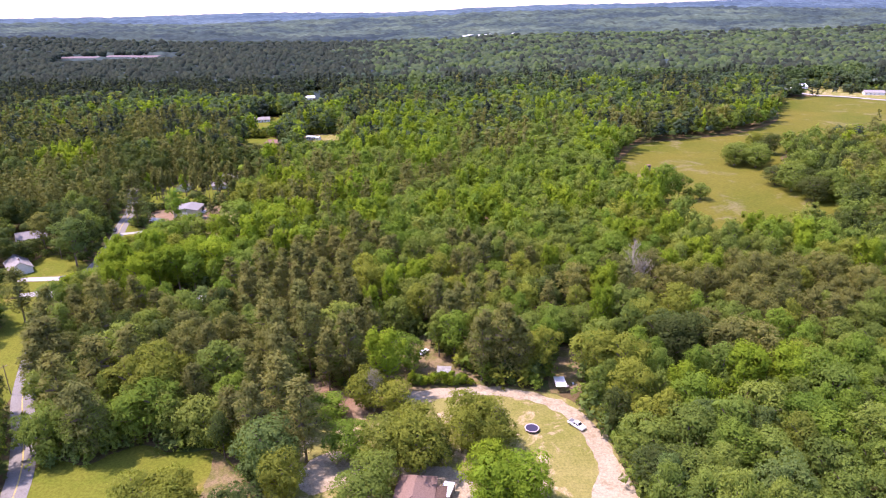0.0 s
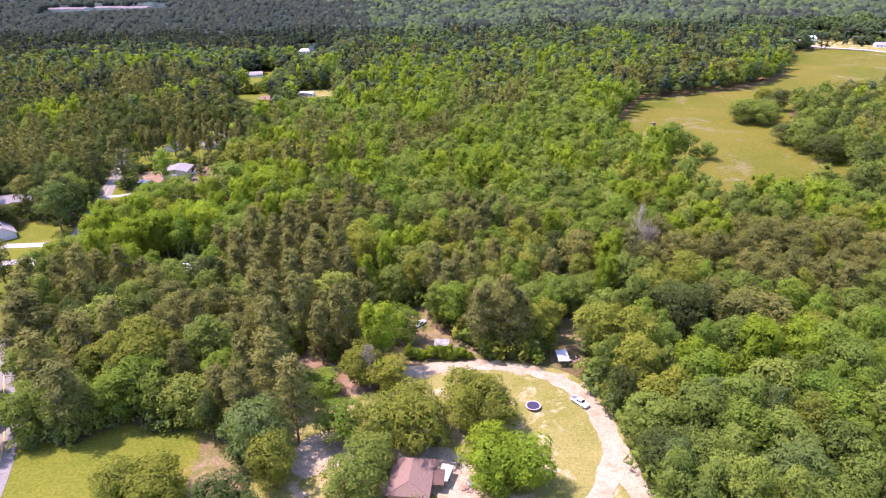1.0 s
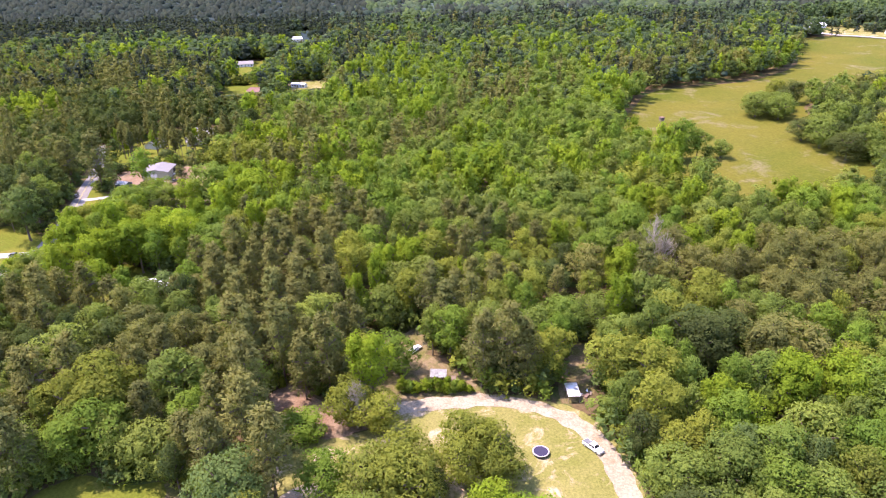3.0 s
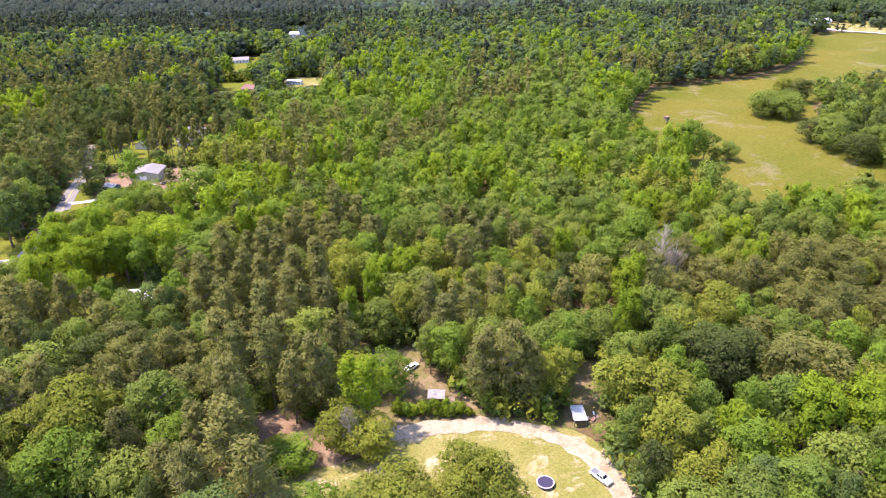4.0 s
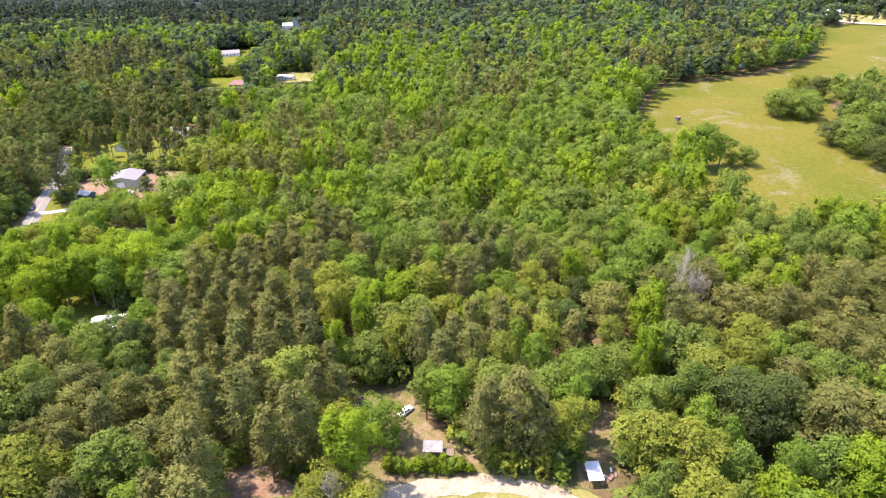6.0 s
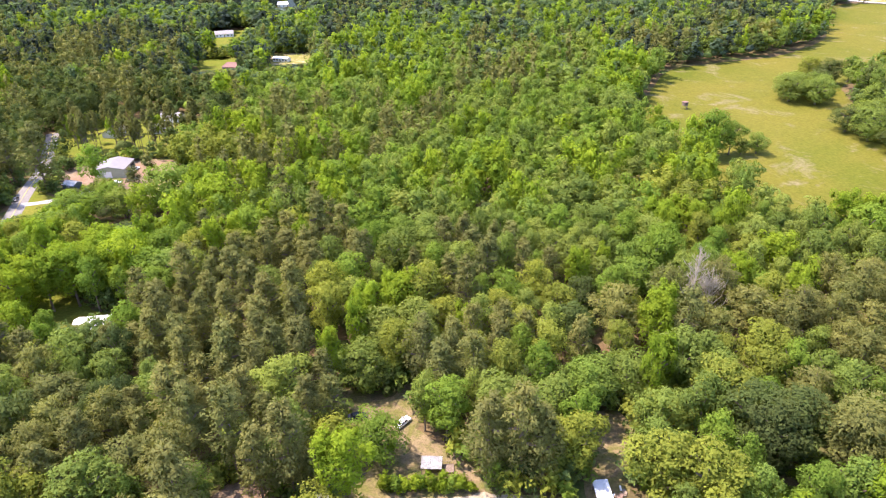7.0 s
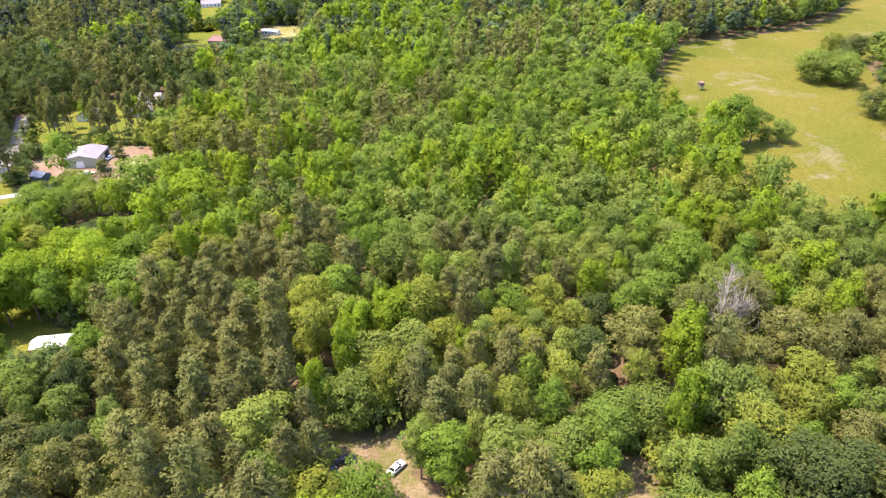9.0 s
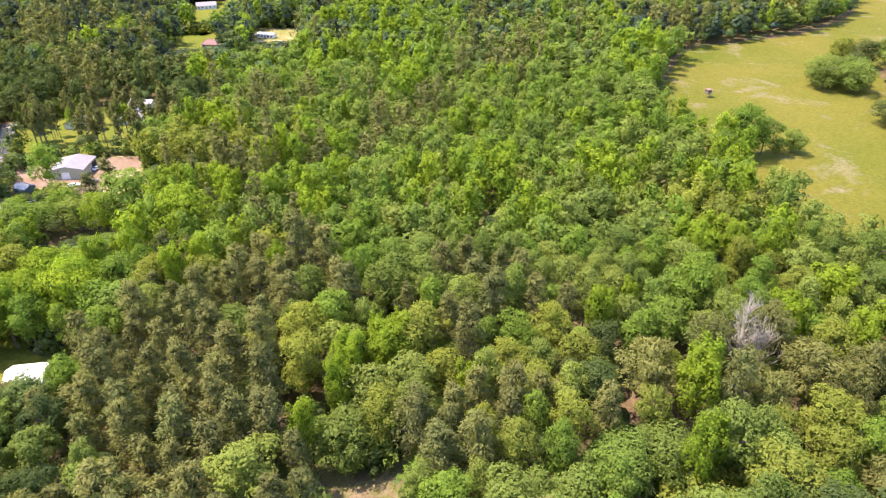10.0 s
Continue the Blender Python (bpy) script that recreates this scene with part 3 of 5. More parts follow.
def canopy(name, x, y, turn, lx, ly, h, roof, label, category, drop=0.3, back=False):
    """A flat ribbed metal roof on posts."""
    ob = thing(name, x, y, turn, label, category, "", max(lx, ly) * 0.5)
    bm = bmesh.new()
    n = int(lx / 0.45)
    top = lambda yy: h + drop * yy / ly
    quad(bm, (-lx / 2, -ly / 2, top(-ly / 2)), (lx / 2, -ly / 2, top(-ly / 2)), (lx / 2, ly / 2, top(ly / 2)), (-lx / 2, ly / 2, top(ly / 2)))
    bmesh.ops.solidify(bm, geom=bm.faces[:], thickness=0.08)
    roof_ob = part("roof", bm, roof, ob, "flat metal roof")
    for i in range(n + 1):
        bm = bmesh.new()
        xx = -lx / 2 + 0.04 + (lx - 0.08) * i / n
        for a, b in ((-0.05, 0), (0, 0.05)):
            quad(bm, (xx + a, -ly / 2, top(-ly / 2) + (0.06 if a == 0 else 0)), (xx + b, -ly / 2, top(-ly / 2) + (0.06 if b == 0 else 0)), (xx + b, ly / 2, top(ly / 2) + (0.06 if b == 0 else 0)), (xx + a, ly / 2, top(ly / 2) + (0.06 if a == 0 else 0)))
        part("seam", bm, roof, roof_ob)
    for sx in (-1, 1):
        for sy in (-1, 0, 1) if ly > 4 else (-1, 1):
            px_, py_ = sx * (lx / 2 - 0.2), sy * (ly / 2 - 0.2)
            boxpart("post", (px_ - 0.06, px_ + 0.06, py_ - 0.06, py_ + 0.06, -0.2, top(py_) - 0.1), TIMBER, ob)
    for sx in (-1, 1):
        boxpart("beam", (sx * (lx / 2 - 0.2) - 0.05, sx * (lx / 2 - 0.2) + 0.05, -ly / 2 + 0.1, ly / 2 - 0.1, h - drop / 2 - 0.24, h - drop / 2 - 0.1), TIMBER, ob)
    if back:
        for k in range(int(lx / 0.3)):
            xx = -lx / 2 + 0.3 * k
            boxpart("board", (xx + 0.01, xx + 0.28, ly / 2 - 0.16, ly / 2 - 0.13, -0.1, h - 0.1), TIMBER, ob)
    return ob


# the house in the yard with its lean-to roofs
farmhouse = house("house", -8.6, 136.8, 84, 12.0, 9.2, 3.0, 5.0, BROWN_ROOF, BRICKWALL, "low house with brown shingle roof under yard oaks", windows=3, chimney=False, hip=2.6)
canopy("lean_to", -2.4, 136.8, -6, 3.4, 5.2, 2.7, BROWN_ROOF, "brown roofed porch on posts beside the house", "porch", 0.2)
canopy("awning", -0.6, 138.4, -17, 2.8, 5.4, 2.6, WHITE_ROOF, "white metal awning on posts beside the house", "awning", 0.2)
canopy("carport", 36.0, 188.7, 3, 3.5, 5.6, 2.6, WHITE_ROOF, "white metal carport open at the front beside the drive", "carport", 0.5, True)
canopy("shed", -1.3, 198.0, -4, 4.8, 3.6, 2.2, DIRTY_ROOF, "small open shed with a worn white roof", "shed", 0.4, True)
deck = thing("timber_deck", 2.6, 197.8, 3, "low reddish timber deck beside the shed", "deck")
for k in range(9):
    boxpart("plank", (-1.1 + k * 0.26, -1.1 + k * 0.26 + 0.23, -1.3, 1.3, 0.45, 0.5), TIMBER, deck)
for sx in (-0.9, 1.0):
    for sy in (-1.1, 1.1):
        boxpart("leg", (sx - 0.06, sx + 0.06, sy - 0.06, sy + 0.06, -0.2, 0.45), TIMBER, deck)
for k in range(5):
    boxpart("rail_post", (-1.05 + k * 0.52, -0.98 + k * 0.52, 1.2, 1.27, 0.5, 1.4), TIMBER, deck)
boxpart("handrail", (-1.1, 1.2, 1.18, 1.29, 1.4, 1.46), TIMBER, deck)

# trampoline
tramp = thing("trampoline", 24.2, 166.2, 10, "round trampoline with dark mat and pale padded rim on the grass", "trampoline", "", 3, 0.07)
bm = bmesh.new()
bmesh.ops.create_circle(bm, cap_ends=True, segments=40, radius=1.84, matrix=pose(0, 0, 0.86))
bmesh.ops.solidify(bm, geom=bm.faces[:], thickness=0.02)
part("jumping_mat", bm, MAT_DARK, tramp, "dark purple woven mat")
bm = bmesh.new()
prev = None
rings = []
for k in range(40):
    a = 2 * math.pi * k / 40
    rings.append([bm.verts.new((r * math.cos(a), r * math.sin(a), z)) for r, z in ((1.82, 0.86), (1.87, 0.92), (2.07, 0.92), (2.12, 0.86), (2.07, 0.84))])
for k in range(40):
    for i in range(5):
        bm.faces.new((rings[k][i], rings[(k + 1) % 40][i], rings[(k + 1) % 40][(i + 1) % 5], rings[k][(i + 1) % 5]))
part("rim_pad", bm, MAT_PAD, tramp, "pale pinkish padded rim")
for k in range(6):
    a = 2 * math.pi * k / 6
    bm = bmesh.new()
    for d in (-0.22, 0.22):
        limb(bm, (1.95 * math.cos(a + d), 1.95 * math.sin(a + d), 0.85), (1.95 * math.cos(a + d), 1.95 * math.sin(a + d), 0.0), 0.03, 0.03, 8)
    limb(bm, (1.95 * math.cos(a - 0.22), 1.95 * math.sin(a - 0.22), 0.03), (1.95 * math.cos(a + 0.22), 1.95 * math.sin(a + 0.22), 0.03), 0.03, 0.03, 8)
    part("leg", bm, STEEL, tramp, "bent steel tube leg")

vehicle("pickup_truck", 37.5, 167.6, -52, CAR_WHITE, "white pickup parked at the edge of the drive", True)
vehicle("car", -20.3, 215.4, 12, CAR_DARK, "dark blue car parked in the clearing")
vehicle("car", -8.6, 213.0, 50, CAR_WHITE, "small white car parked in the clearing")
vehicle("car", -145.8, 391.6, 70, CAR_WHITE, "white car parked beside the metal building")
vehicle("car", -142.0, 378.0, 40, CAR_GREY, "grey car parked on the clay yard")
vehicle("car", -148.0, 374.5, 20, CAR_WHITE, "white car parked on the clay yard")
vehicle("car", -184.6, 357.0, 106, CAR_DARK, "dark car standing on the road by the big pine")
vehicle("car", -175.2, 333.0, 106, CAR_GREY, "grey car standing on the road")
vehicle("car", -161.0, 268.5, 15, CAR_WHITE, "white car on the concrete drive")
vehicle("car", -176.0, 287.5, 5, CAR_GREY, "grey car on the concrete drive")

# the metal building and its neighbours
hall = house("workshop", -154.0, 388.5, -87, 14.0, 14.0, 4.2, 5.6, TAN_ROOF, METAL_WALL, "cream metal workshop with a pale ribbed roof", "workshop", ribs=0.9, windows=1, over=0.25)
boxpart("roller_door", (7.02, 7.09, -2.4, 1.0, 0.0, 3.2), WHITE, hall, "closed white roller door")
# no bay is cut: a black slab gives the shade inside it
boxpart("open_bay", (-6.0, -1.5, 7.02, 7.08, 0.0, 3.4), RUBBER, hall, "black panel on the side wall standing for a bay's dark inside")
house("storage_shed", -166.0, 370.5, -20, 6.5, 5.0, 2.4, 3.4, DIRTY_ROOF, TARP, "small storage shed with a pale roof and dull blue walls", "shed", ribs=0.6, windows=1, over=0.2)
house("house", -105.2, 256.0, 8, 9.0, 7.2, 3.0, 4.4, WHITE_ROOF, SIDING, "small house with a bright white metal roof", ribs=0.6, over=0.4)
house("house", -204.0, 299.5, -50, 15.0, 9.5, 3.0, 6.2, GREY_ROOF, SIDING, "house with grey gabled shingle roof by the road", chimney=True, windows=5)
house("house", -222.0, 342.0, 30, 14.0, 9.0, 3.0, 5.8, GREY_ROOF, WHITE, "pale house with brown-grey roof among trees", windows=5)
house("house", -154.0, 450.5, 20, 12.0, 8.0, 3.0, 4.8, GREY_ROOF, SIDING, "low grey-roofed house behind thin pines", windows=3)
house("house", -155.0, 471.0, -10, 12.0, 8.0, 3.0, 5.0, TAN_ROOF, WHITE, "pale house behind thin pines", windows=3)
house("house", -178.0, 446.0, 80, 12.0, 8.0, 3.0, 5.0, GREY_ROOF, SIDING, "pale house half hidden by pines", windows=3)
house("house", -151.5, 597.0, -12, 16.0, 9.0, 3.0, 5.4, RED_ROOF, BRICKWALL, "brick house with red-brown hipped roof", hip=3.0, windows=5)
house("house", -121.5, 622.0, -20, 13.0, 5.0, 2.8, 3.6, WHITE_ROOF, WHITE, "white mobile home on a grass lot", windows=5, over=0.2)
house("house", -196.0, 729.0, 15, 16.0, 9.0, 3.0, 5.2, GREY_ROOF, WHITE, "white-walled house among distant trees", windows=5)
house("house", -171.0, 903.0, 4, 22.0, 10.0, 3.5, 5.5, WHITE_ROOF, WHITE, "long pale roofed building among distant trees", windows=5)
house("house", 462.0, 897.0, 20, 18.0, 11.0, 3.5, 6.5, WHITE_ROOF, WHITE, "white house beside the farm road", windows=5)
house("house", 520.0, 832.0, -15, 22.0, 10.0, 3.2, 5.4, GREY_ROOF, SIDING, "long low house by the farm road", windows=5)
for (sx, sy, sw) in ((-850, 1640, 100), (-765, 1670, 70), (-700, 1655, 66)):
    house("school_building", sx, sy, -8, sw, 45, 11, 13.5, DIMMED_ROOF, METAL_WALL, "large low pale-roofed building far off", "school", windows=7)
for (sx, sy, sw) in ((60, 2180, 26), (85, 2185, 22), (125, 2130, 40), (150, 2140, 26), (222, 2150, 34)):
    house("barn", sx, sy, 12, sw, 16, 12, 18, WHITE_ROOF, WHITE, "white building far off among the trees", "building", windows=3)

# utility poles
def utility_pole(x, y, h, turn):
    ob = thing("utility_pole", x, y, turn, "weathered wooden utility pole with one crossarm", "utility pole", "utility poles")
    bm = bmesh.new()
    limb(bm, (0, 0, -0.5), (0, 0, h), 0.16, 0.11, 10)
    part("pole", bm, TIMBER, ob)
    boxpart("crossarm", (-1.2, 1.2, -0.06, 0.06, h - 0.9, h - 0.75), TIMBER, ob)
    for k in (-1.05, -0.5, 0.5, 1.05):
        bm = bmesh.new()
        limb(bm, (k, 0, h - 0.75), (k, 0, h - 0.55), 0.05, 0.03, 8)
        part("insulator", bm, STEEL, ob)


utility_pole(-141.5, 189.0, 11, 60)
utility_pole(-190.9, 313.1, 11, 70)
utility_pole(-158, 236, 11, 65)

# the raised hide in the field
hide = thing("hunting_hide", 140.5, 458.0, 20, "small dark raised hunting hide in the field", "hide", "", 0, 0.1)
boxpart("cabin", (-1.3, 1.3, -1.1, 1.1, 2.0, 4.0), TIMBER, hide, "dark boarded cabin", 0.03)
boxpart("roof", (-1.6, 1.6, -1.4, 1.4, 4.0, 4.14), RED_ROOF, hide, "flat reddish roof", 0.02)
boxpart("window", (-0.8, 0.8, -1.13, -1.09, 2.9, 3.4), GLASS, hide, "dark shooting window")
for sx in (-1.1, 1.1):
    for sy in (-0.9, 0.9):
        bm = bmesh.new()
        limb(bm, (sx * 1.3, sy * 1.3, -0.2), (sx, sy, 2.0), 0.07, 0.07, 6)
        part("leg", bm, TIMBER, hide)
boxpart("ladder", (-0.3, 0.3, -1.5, -1.42, 0.0, 2.0), TIMBER, hide)

# scrap heaps by the drive and the house
def scrap(x, y, turn, label):
    ob = thing("scrap_pile", x, y, turn, label, "scrap pile", "piles of scrap", 0, 0.1)
    rr = random.Random(int(x * 7 + y))
    for k in range(9):
        a, b, c = rr.uniform(0.3, 1.3), rr.uniform(0.15, 0.6), rr.uniform(0.1, 0.5)
        bm = bmesh.new()
        box(bm, -a, a, -b, b, 0, c, 0.03)
        bmesh.ops.transform(bm, matrix=pose(rr.uniform(-2, 2), rr.uniform(-1.2, 1.2), 0, rr.uniform(-6, 6), rr.uniform(-6, 6), rr.uniform(0, 180)), verts=bm.verts)
        part(("board", "sheet", "crate")[k % 3], bm, (TIMBER, TIMBER, STEEL, TAN_ROOF, RED_ROOF, BROWN_ROOF, TARP, WHITE)[rr.randrange(8)], ob)


scrap(-18, 151, 20, "pile of boards and sheet metal on bare ground")
scrap(-21, 149.5, 80, "pile of crates and boards by the house")
scrap(46, 177, -50, "brush and boards heaped beside the drive")
scrap(5.5, 136, 10, "small heap of oddments on the sand")
scrap(40, 190, 15, "boards stacked beside the carport")
scrap(-24, 213, 40, "clutter beside the parked car")

# ---- trees ----
def unit(v):
    return v / np.maximum(np.linalg.norm(v, axis=-1, keepdims=True), 1e-6)


ICO_V, ICO_F = None, None
_bm = bmesh.new()
bmesh.ops.create_icosphere(_bm, subdivisions=1, radius=1)
ICO_V = np.array([v.co[:] for v in _bm.verts])
ICO_F = np.array([[v.index for v in f.verts] for f in _bm.faces])
_bm.free()


def sprays(rng, c, n, size, slim, along=None):
    """Pointed sprays of leaves at c, facing n: one triangle each; needles point along the branch."""
    k = len(c)
    n = unit(n)
    u = unit(np.cross(n, rng.normal(size=(k, 3))) if along is None else along - n * np.sum(along * n, axis=1, keepdims=True) + rng.normal(size=(k, 3)) * 0.25)
    w = np.cross(n, u)
    s = (size * rng.uniform(0.6, 1.4, k))[:, None]
    v = np.stack([c - u * s * 0.55 - w * s * slim, c + u * s * 0.85, c - u * s * 0.45 + w * s * slim * 1.2], 1).reshape(-1, 3)
    return v, np.arange(3 * k).reshape(-1, 3), np.repeat(n, 3, axis=0)


NO_QUADS = np.zeros((0, 4), int)


# style: middle and half height of the crown (of a tree 1 high), slimness of the sprays
STYLE = {"round": (0.57, 0.43, 0.42), "full": (0.50, 0.50, 0.42), "tall": (0.63, 0.37, 0.40), "pine": (0.57, 0.43, 0.32), "cedar": (0.60, 0.40, 0.30), "thin": (0.74, 0.26, 0.30)}
# half height of the crown over its radius
TALL = {"round": 1.6, "full": 1.15, "tall": 1.45, "pine": 2.0, "cedar": 1.45, "thin": 1.1}


def boughs(rng, lobes, style, tall):
    """Middles of the boughs, their half-lengths outward, sideways and upward, and the way outward."""
    ang = np.arange(lobes) * 2.4 + rng.uniform(-0.7, 0.7, lobes)
    if style in ("pine", "thin"):     # whorls of level branches, shorter towards the tip
        z = np.linspace(-0.95, 0.90, lobes) + rng.uniform(-0.06, 0.06, lobes)
        reach = (1.0 - 0.60 * np.clip((z + 0.35) / 1.3, 0, 1) ** 1.7) * np.where(z < -0.55, 0.72, 1) * rng.uniform(0.72, 1.12, lobes)
        mid, size = reach * 0.52, np.stack([reach * 0.50, 0.20 + 0.12 * reach, 0.17 + 0.08 * reach], 1)
        size *= rng.uniform(0.8, 1.2, (lobes, 1)) * (1.0 if lobes > 14 else 1.3)
    elif style == "tall":             # upright plumes
        z = np.linspace(-0.85, 0.72, lobes) + rng.uniform(-0.1, 0.1, lobes)
        reach = np.sqrt(np.clip(1 - np.clip(z, -0.1, 1) ** 2 * 0.95, 0, 1)) * np.where(z < -0.5, 0.85, 1)
        mid = rng.uniform(0.40, 0.78, lobes) * reach
        r = rng.uniform(0.17, 0.34, lobes) * (1.0 if lobes > 14 else 1.35)
        size = np.stack([r * 0.9, r * 0.9, r * rng.uniform(1.1, 1.7, lobes)], 1)
    else:
        low = {"round": -0.62, "full": -0.80, "cedar": -0.45}[style]
        z = rng.permutation(np.linspace(low, 0.96, lobes)) + rng.uniform(-0.04, 0.04, lobes)
        q = rng.uniform(0.60, 0.86, lobes)
        mid = np.sqrt(np.clip(1 - z ** 2, 0.02, 1)) * q
        z = z * q
        r = rng.uniform(0.15, 0.36, lobes) * (1.0 if lobes > 14 else 1.35)
        size = np.stack([r * 1.1, r, r * (0.62 if style == "cedar" else 0.85)], 1)
    out = np.stack([np.cos(ang), np.sin(ang), np.zeros(lobes)], 1)
    swell = 1 + 0.16 * np.sin(2 * ang + rng.uniform(0, 6.28)) + 0.10 * np.sin(3 * ang + 4 * z + rng.uniform(0, 6.28))
    c = out * (mid * swell)[:, None]
    c[:, 2] = z * tall * 0.93
    if style == "pine":
        c[:, 2] += rng.uniform(-0.05, 0.10, lobes)
    return c, size, out


def leafy_crown(rng, count, size, lobes, style, cores=99, rough=0.44):
    """A crown of radius 1 on a tree 1 high: separate boughs clad in sprays of leaves or needles, over a rough core."""
    mid, half, slim = STYLE[style]
    tall = TALL[style]
    needles = style in ("pine", "cedar", "thin")
    c, ax, out = boughs(rng, lobes, style, tall)
    heart = np.array([[0, 0, 0.50 * tall], [0, 0, 0.05], [0, 0, -0.5 * tall]])
    hs = {"pine": (0.24, 0.36, 0.36), "thin": (0.24, 0.30, 0.30), "tall": (0.36, 0.50, 0.46)}.get(style, (0.42, 0.58, 0.50))
    c = np.vstack([c, heart])
    ax = np.vstack([ax, [(h, h, 0.33 * tall) for h in hs]])
    out = np.vstack([out, [(1, 0, 0)] * 3])
    side = np.stack([-out[:, 1], out[:, 0], out[:, 2]], 1)
    up = np.array([0, 0, 1.0])

    def local(i, d):
        return d[:, :1] * out[i] + d[:, 1:2] * side[i] + d[:, 2:] * up

    area = (ax[:, 0] * ax[:, 1] + ax[:, 0] * ax[:, 2] + ax[:, 1] * ax[:, 2])
    per = area / area.sum()
    pts, nor, along = [], [], []
    for i in range(len(c)):
        k = int(count * 2.6 * per[i]) + 3
        d = unit(rng.normal(size=(k, 3)) + np.array([0.30, 0, 0.55]))
        q = d * ax[i] * (1 + np.clip(rng.normal(0.0, 0.17, (k, 1)), -0.3, 0.42))
        pts.append(c[i] + local(i, q))
        nor.append(unit(local(i, d / ax[i])))
        along.append(local(i, d * np.array([0.6, 0.8, 0.3]) + np.array([0.7, 0, 0.15])))
    pts, nor, along = np.vstack(pts), np.vstack(nor), np.vstack(along)
    keep = pts[:, 2] > -1.02 * tall
    for i in range(len(c)):
        rel = pts - c[i]
        q = np.stack([rel @ out[i], rel @ side[i], rel[:, 2]], 1) / ax[i]
        keep &= np.sum(q * q, axis=1) > 0.60
    pts, nor, along = pts[keep], nor[keep], along[keep]
    sel = rng.permutation(len(pts))[:count]
    v, leaf_f, leaf_n = sprays(rng, pts[sel], nor[sel] + rng.normal(size=(len(sel), 3)) * rough + np.array([0, 0, 0.3]), size, slim, along[sel] if needles else None)
    vs, tris, off = [v], [leaf_f], len(v)
    soft = [unit((1.2 - 1.2 * rough) * np.repeat(nor[sel], 3, axis=0) + 1.6 * rough * leaf_n + 0.25 * unit(v) + np.array([0, 0, 0.15]))]
    for i in list(range(len(c)))[::-1][:cores]:
        cv = c[i] + local(i, ICO_V * ax[i] * 0.64 * (1 + rng.uniform(-0.2, 0.2, (len(ICO_V), 1))))
        vs.append(cv)
        soft.append(ICO_V)
        tris.append(ICO_F + off)
        off += len(cv)
    v = np.vstack(vs)
    v[:, 2] = mid + v[:, 2] * half / tall
    return v, NO_QUADS, np.vstack(tris), np.vstack(soft)


def fill(name, v, quads, tris, soft, mats, qmat=None, tmat=None, qtone=None, ttone=None):
    """A mesh from arrays of quads and triangles."""
    me = bpy.data.meshes.new(name)
    nq, nt = len(quads), len(tris)
    me.vertices.add(len(v))
    me.vertices.foreach_set("co", np.asarray(v, np.float32).ravel())
    loops = np.concatenate([np.asarray(quads, np.int32).ravel(), np.asarray(tris, np.int32).ravel()])
    me.loops.add(len(loops))
    me.loops.foreach_set("vertex_index", loops)
    me.polygons.add(nq + nt)
    me.polygons.foreach_set("loop_start", np.concatenate([np.arange(nq) * 4, nq * 4 + np.arange(nt) * 3]).astype(np.int32))
    for m in mats:
        me.materials.append(m)
    if qmat is not None:
        me.polygons.foreach_set("material_index", np.concatenate([qmat, tmat]).astype(np.int32))
    if qtone is not None:
        at = me.attributes.new("tone", "FLOAT", "FACE")
        at.data.foreach_set("value", np.concatenate([qtone, ttone]).astype(np.float32))
    me.update(calc_edges=True)
    if soft is not None:   # leaves take the rounding of the bough that they sit on
        me.polygons.foreach_set("use_smooth", np.ones(nq + nt, bool))
        me.normals_split_custom_set_from_vertices(soft)
    return me


def trunk_mesh(rng, pine):
    """Trunk of the unit tree (1 high, crown radius 1) with limbs reaching into the crown."""
    bm = bmesh.new()
    zs = (-0.01, 0.03, 0.25, 0.5, 0.75, 0.9 if pine else 0.7)
    rs = (0.085, 0.06, 0.05, 0.042, 0.025, 0.01)
    x = y = 0
    for i in range(5 if pine else 4):
        nxt = (x + rng.uniform(-0.03, 0.03), y + rng.uniform(-0.03, 0.03))
        limb(bm, (x, y, zs[i]), (*nxt, zs[i + 1]), rs[i], rs[i + 1], 7)
        x, y = nxt
    for k in range(5):
        a = 2 * math.pi * k / 5 + rng.uniform(-0.4, 0.4)
        z = rng.uniform(0.3, 0.6)
        limb(bm, (0, 0, z), (math.cos(a) * 0.6, math.sin(a) * 0.6, z + (0.05 if pine else 0.18)), 0.028, 0.008, 5)
    me = bpy.data.meshes.new("trunk")
    bm.to_mesh(me)
    bm.free()
    me.materials.append(BARK)
    return me


SHAPE = {"oak": "round", "olive": "round", "pale": "round", "gum": "round", "dark": "round", "leafy": "round", "bright": "tall", "pine": "pine", "pine_broad": "cedar", "pine_thin": "thin"}
rng = np.random.default_rng(11)
NEAR = {}
for shape, variants in (("round", 7), ("full", 5), ("tall", 5), ("pine", 6), ("cedar", 4), ("thin", 3)):
    NEAR[shape] = []
    for k in range(variants):
        needles = shape in ("pine", "cedar", "thin")
        count, size = {"round": (3200, 0.083), "full": (4200, 0.068), "tall": (2900, 0.087), "thin": (700, 0.17), "pine": (2900, 0.106)}.get(shape, (2900, 0.096))
        arr = leafy_crown(rng, count, size, {"full": 54, "round": 40, "tall": 34, "pine": 46, "cedar": 44, "thin": 18}[shape], shape, 14)
        arr[3][:] = unit(arr[3] * np.array([1, 1, TALL[shape] / STYLE[shape][1]]))   # the tree is scaled to its height later
        NEAR[shape].append((fill("crown", *arr, [None]), trunk_mesh(rng, needles)))
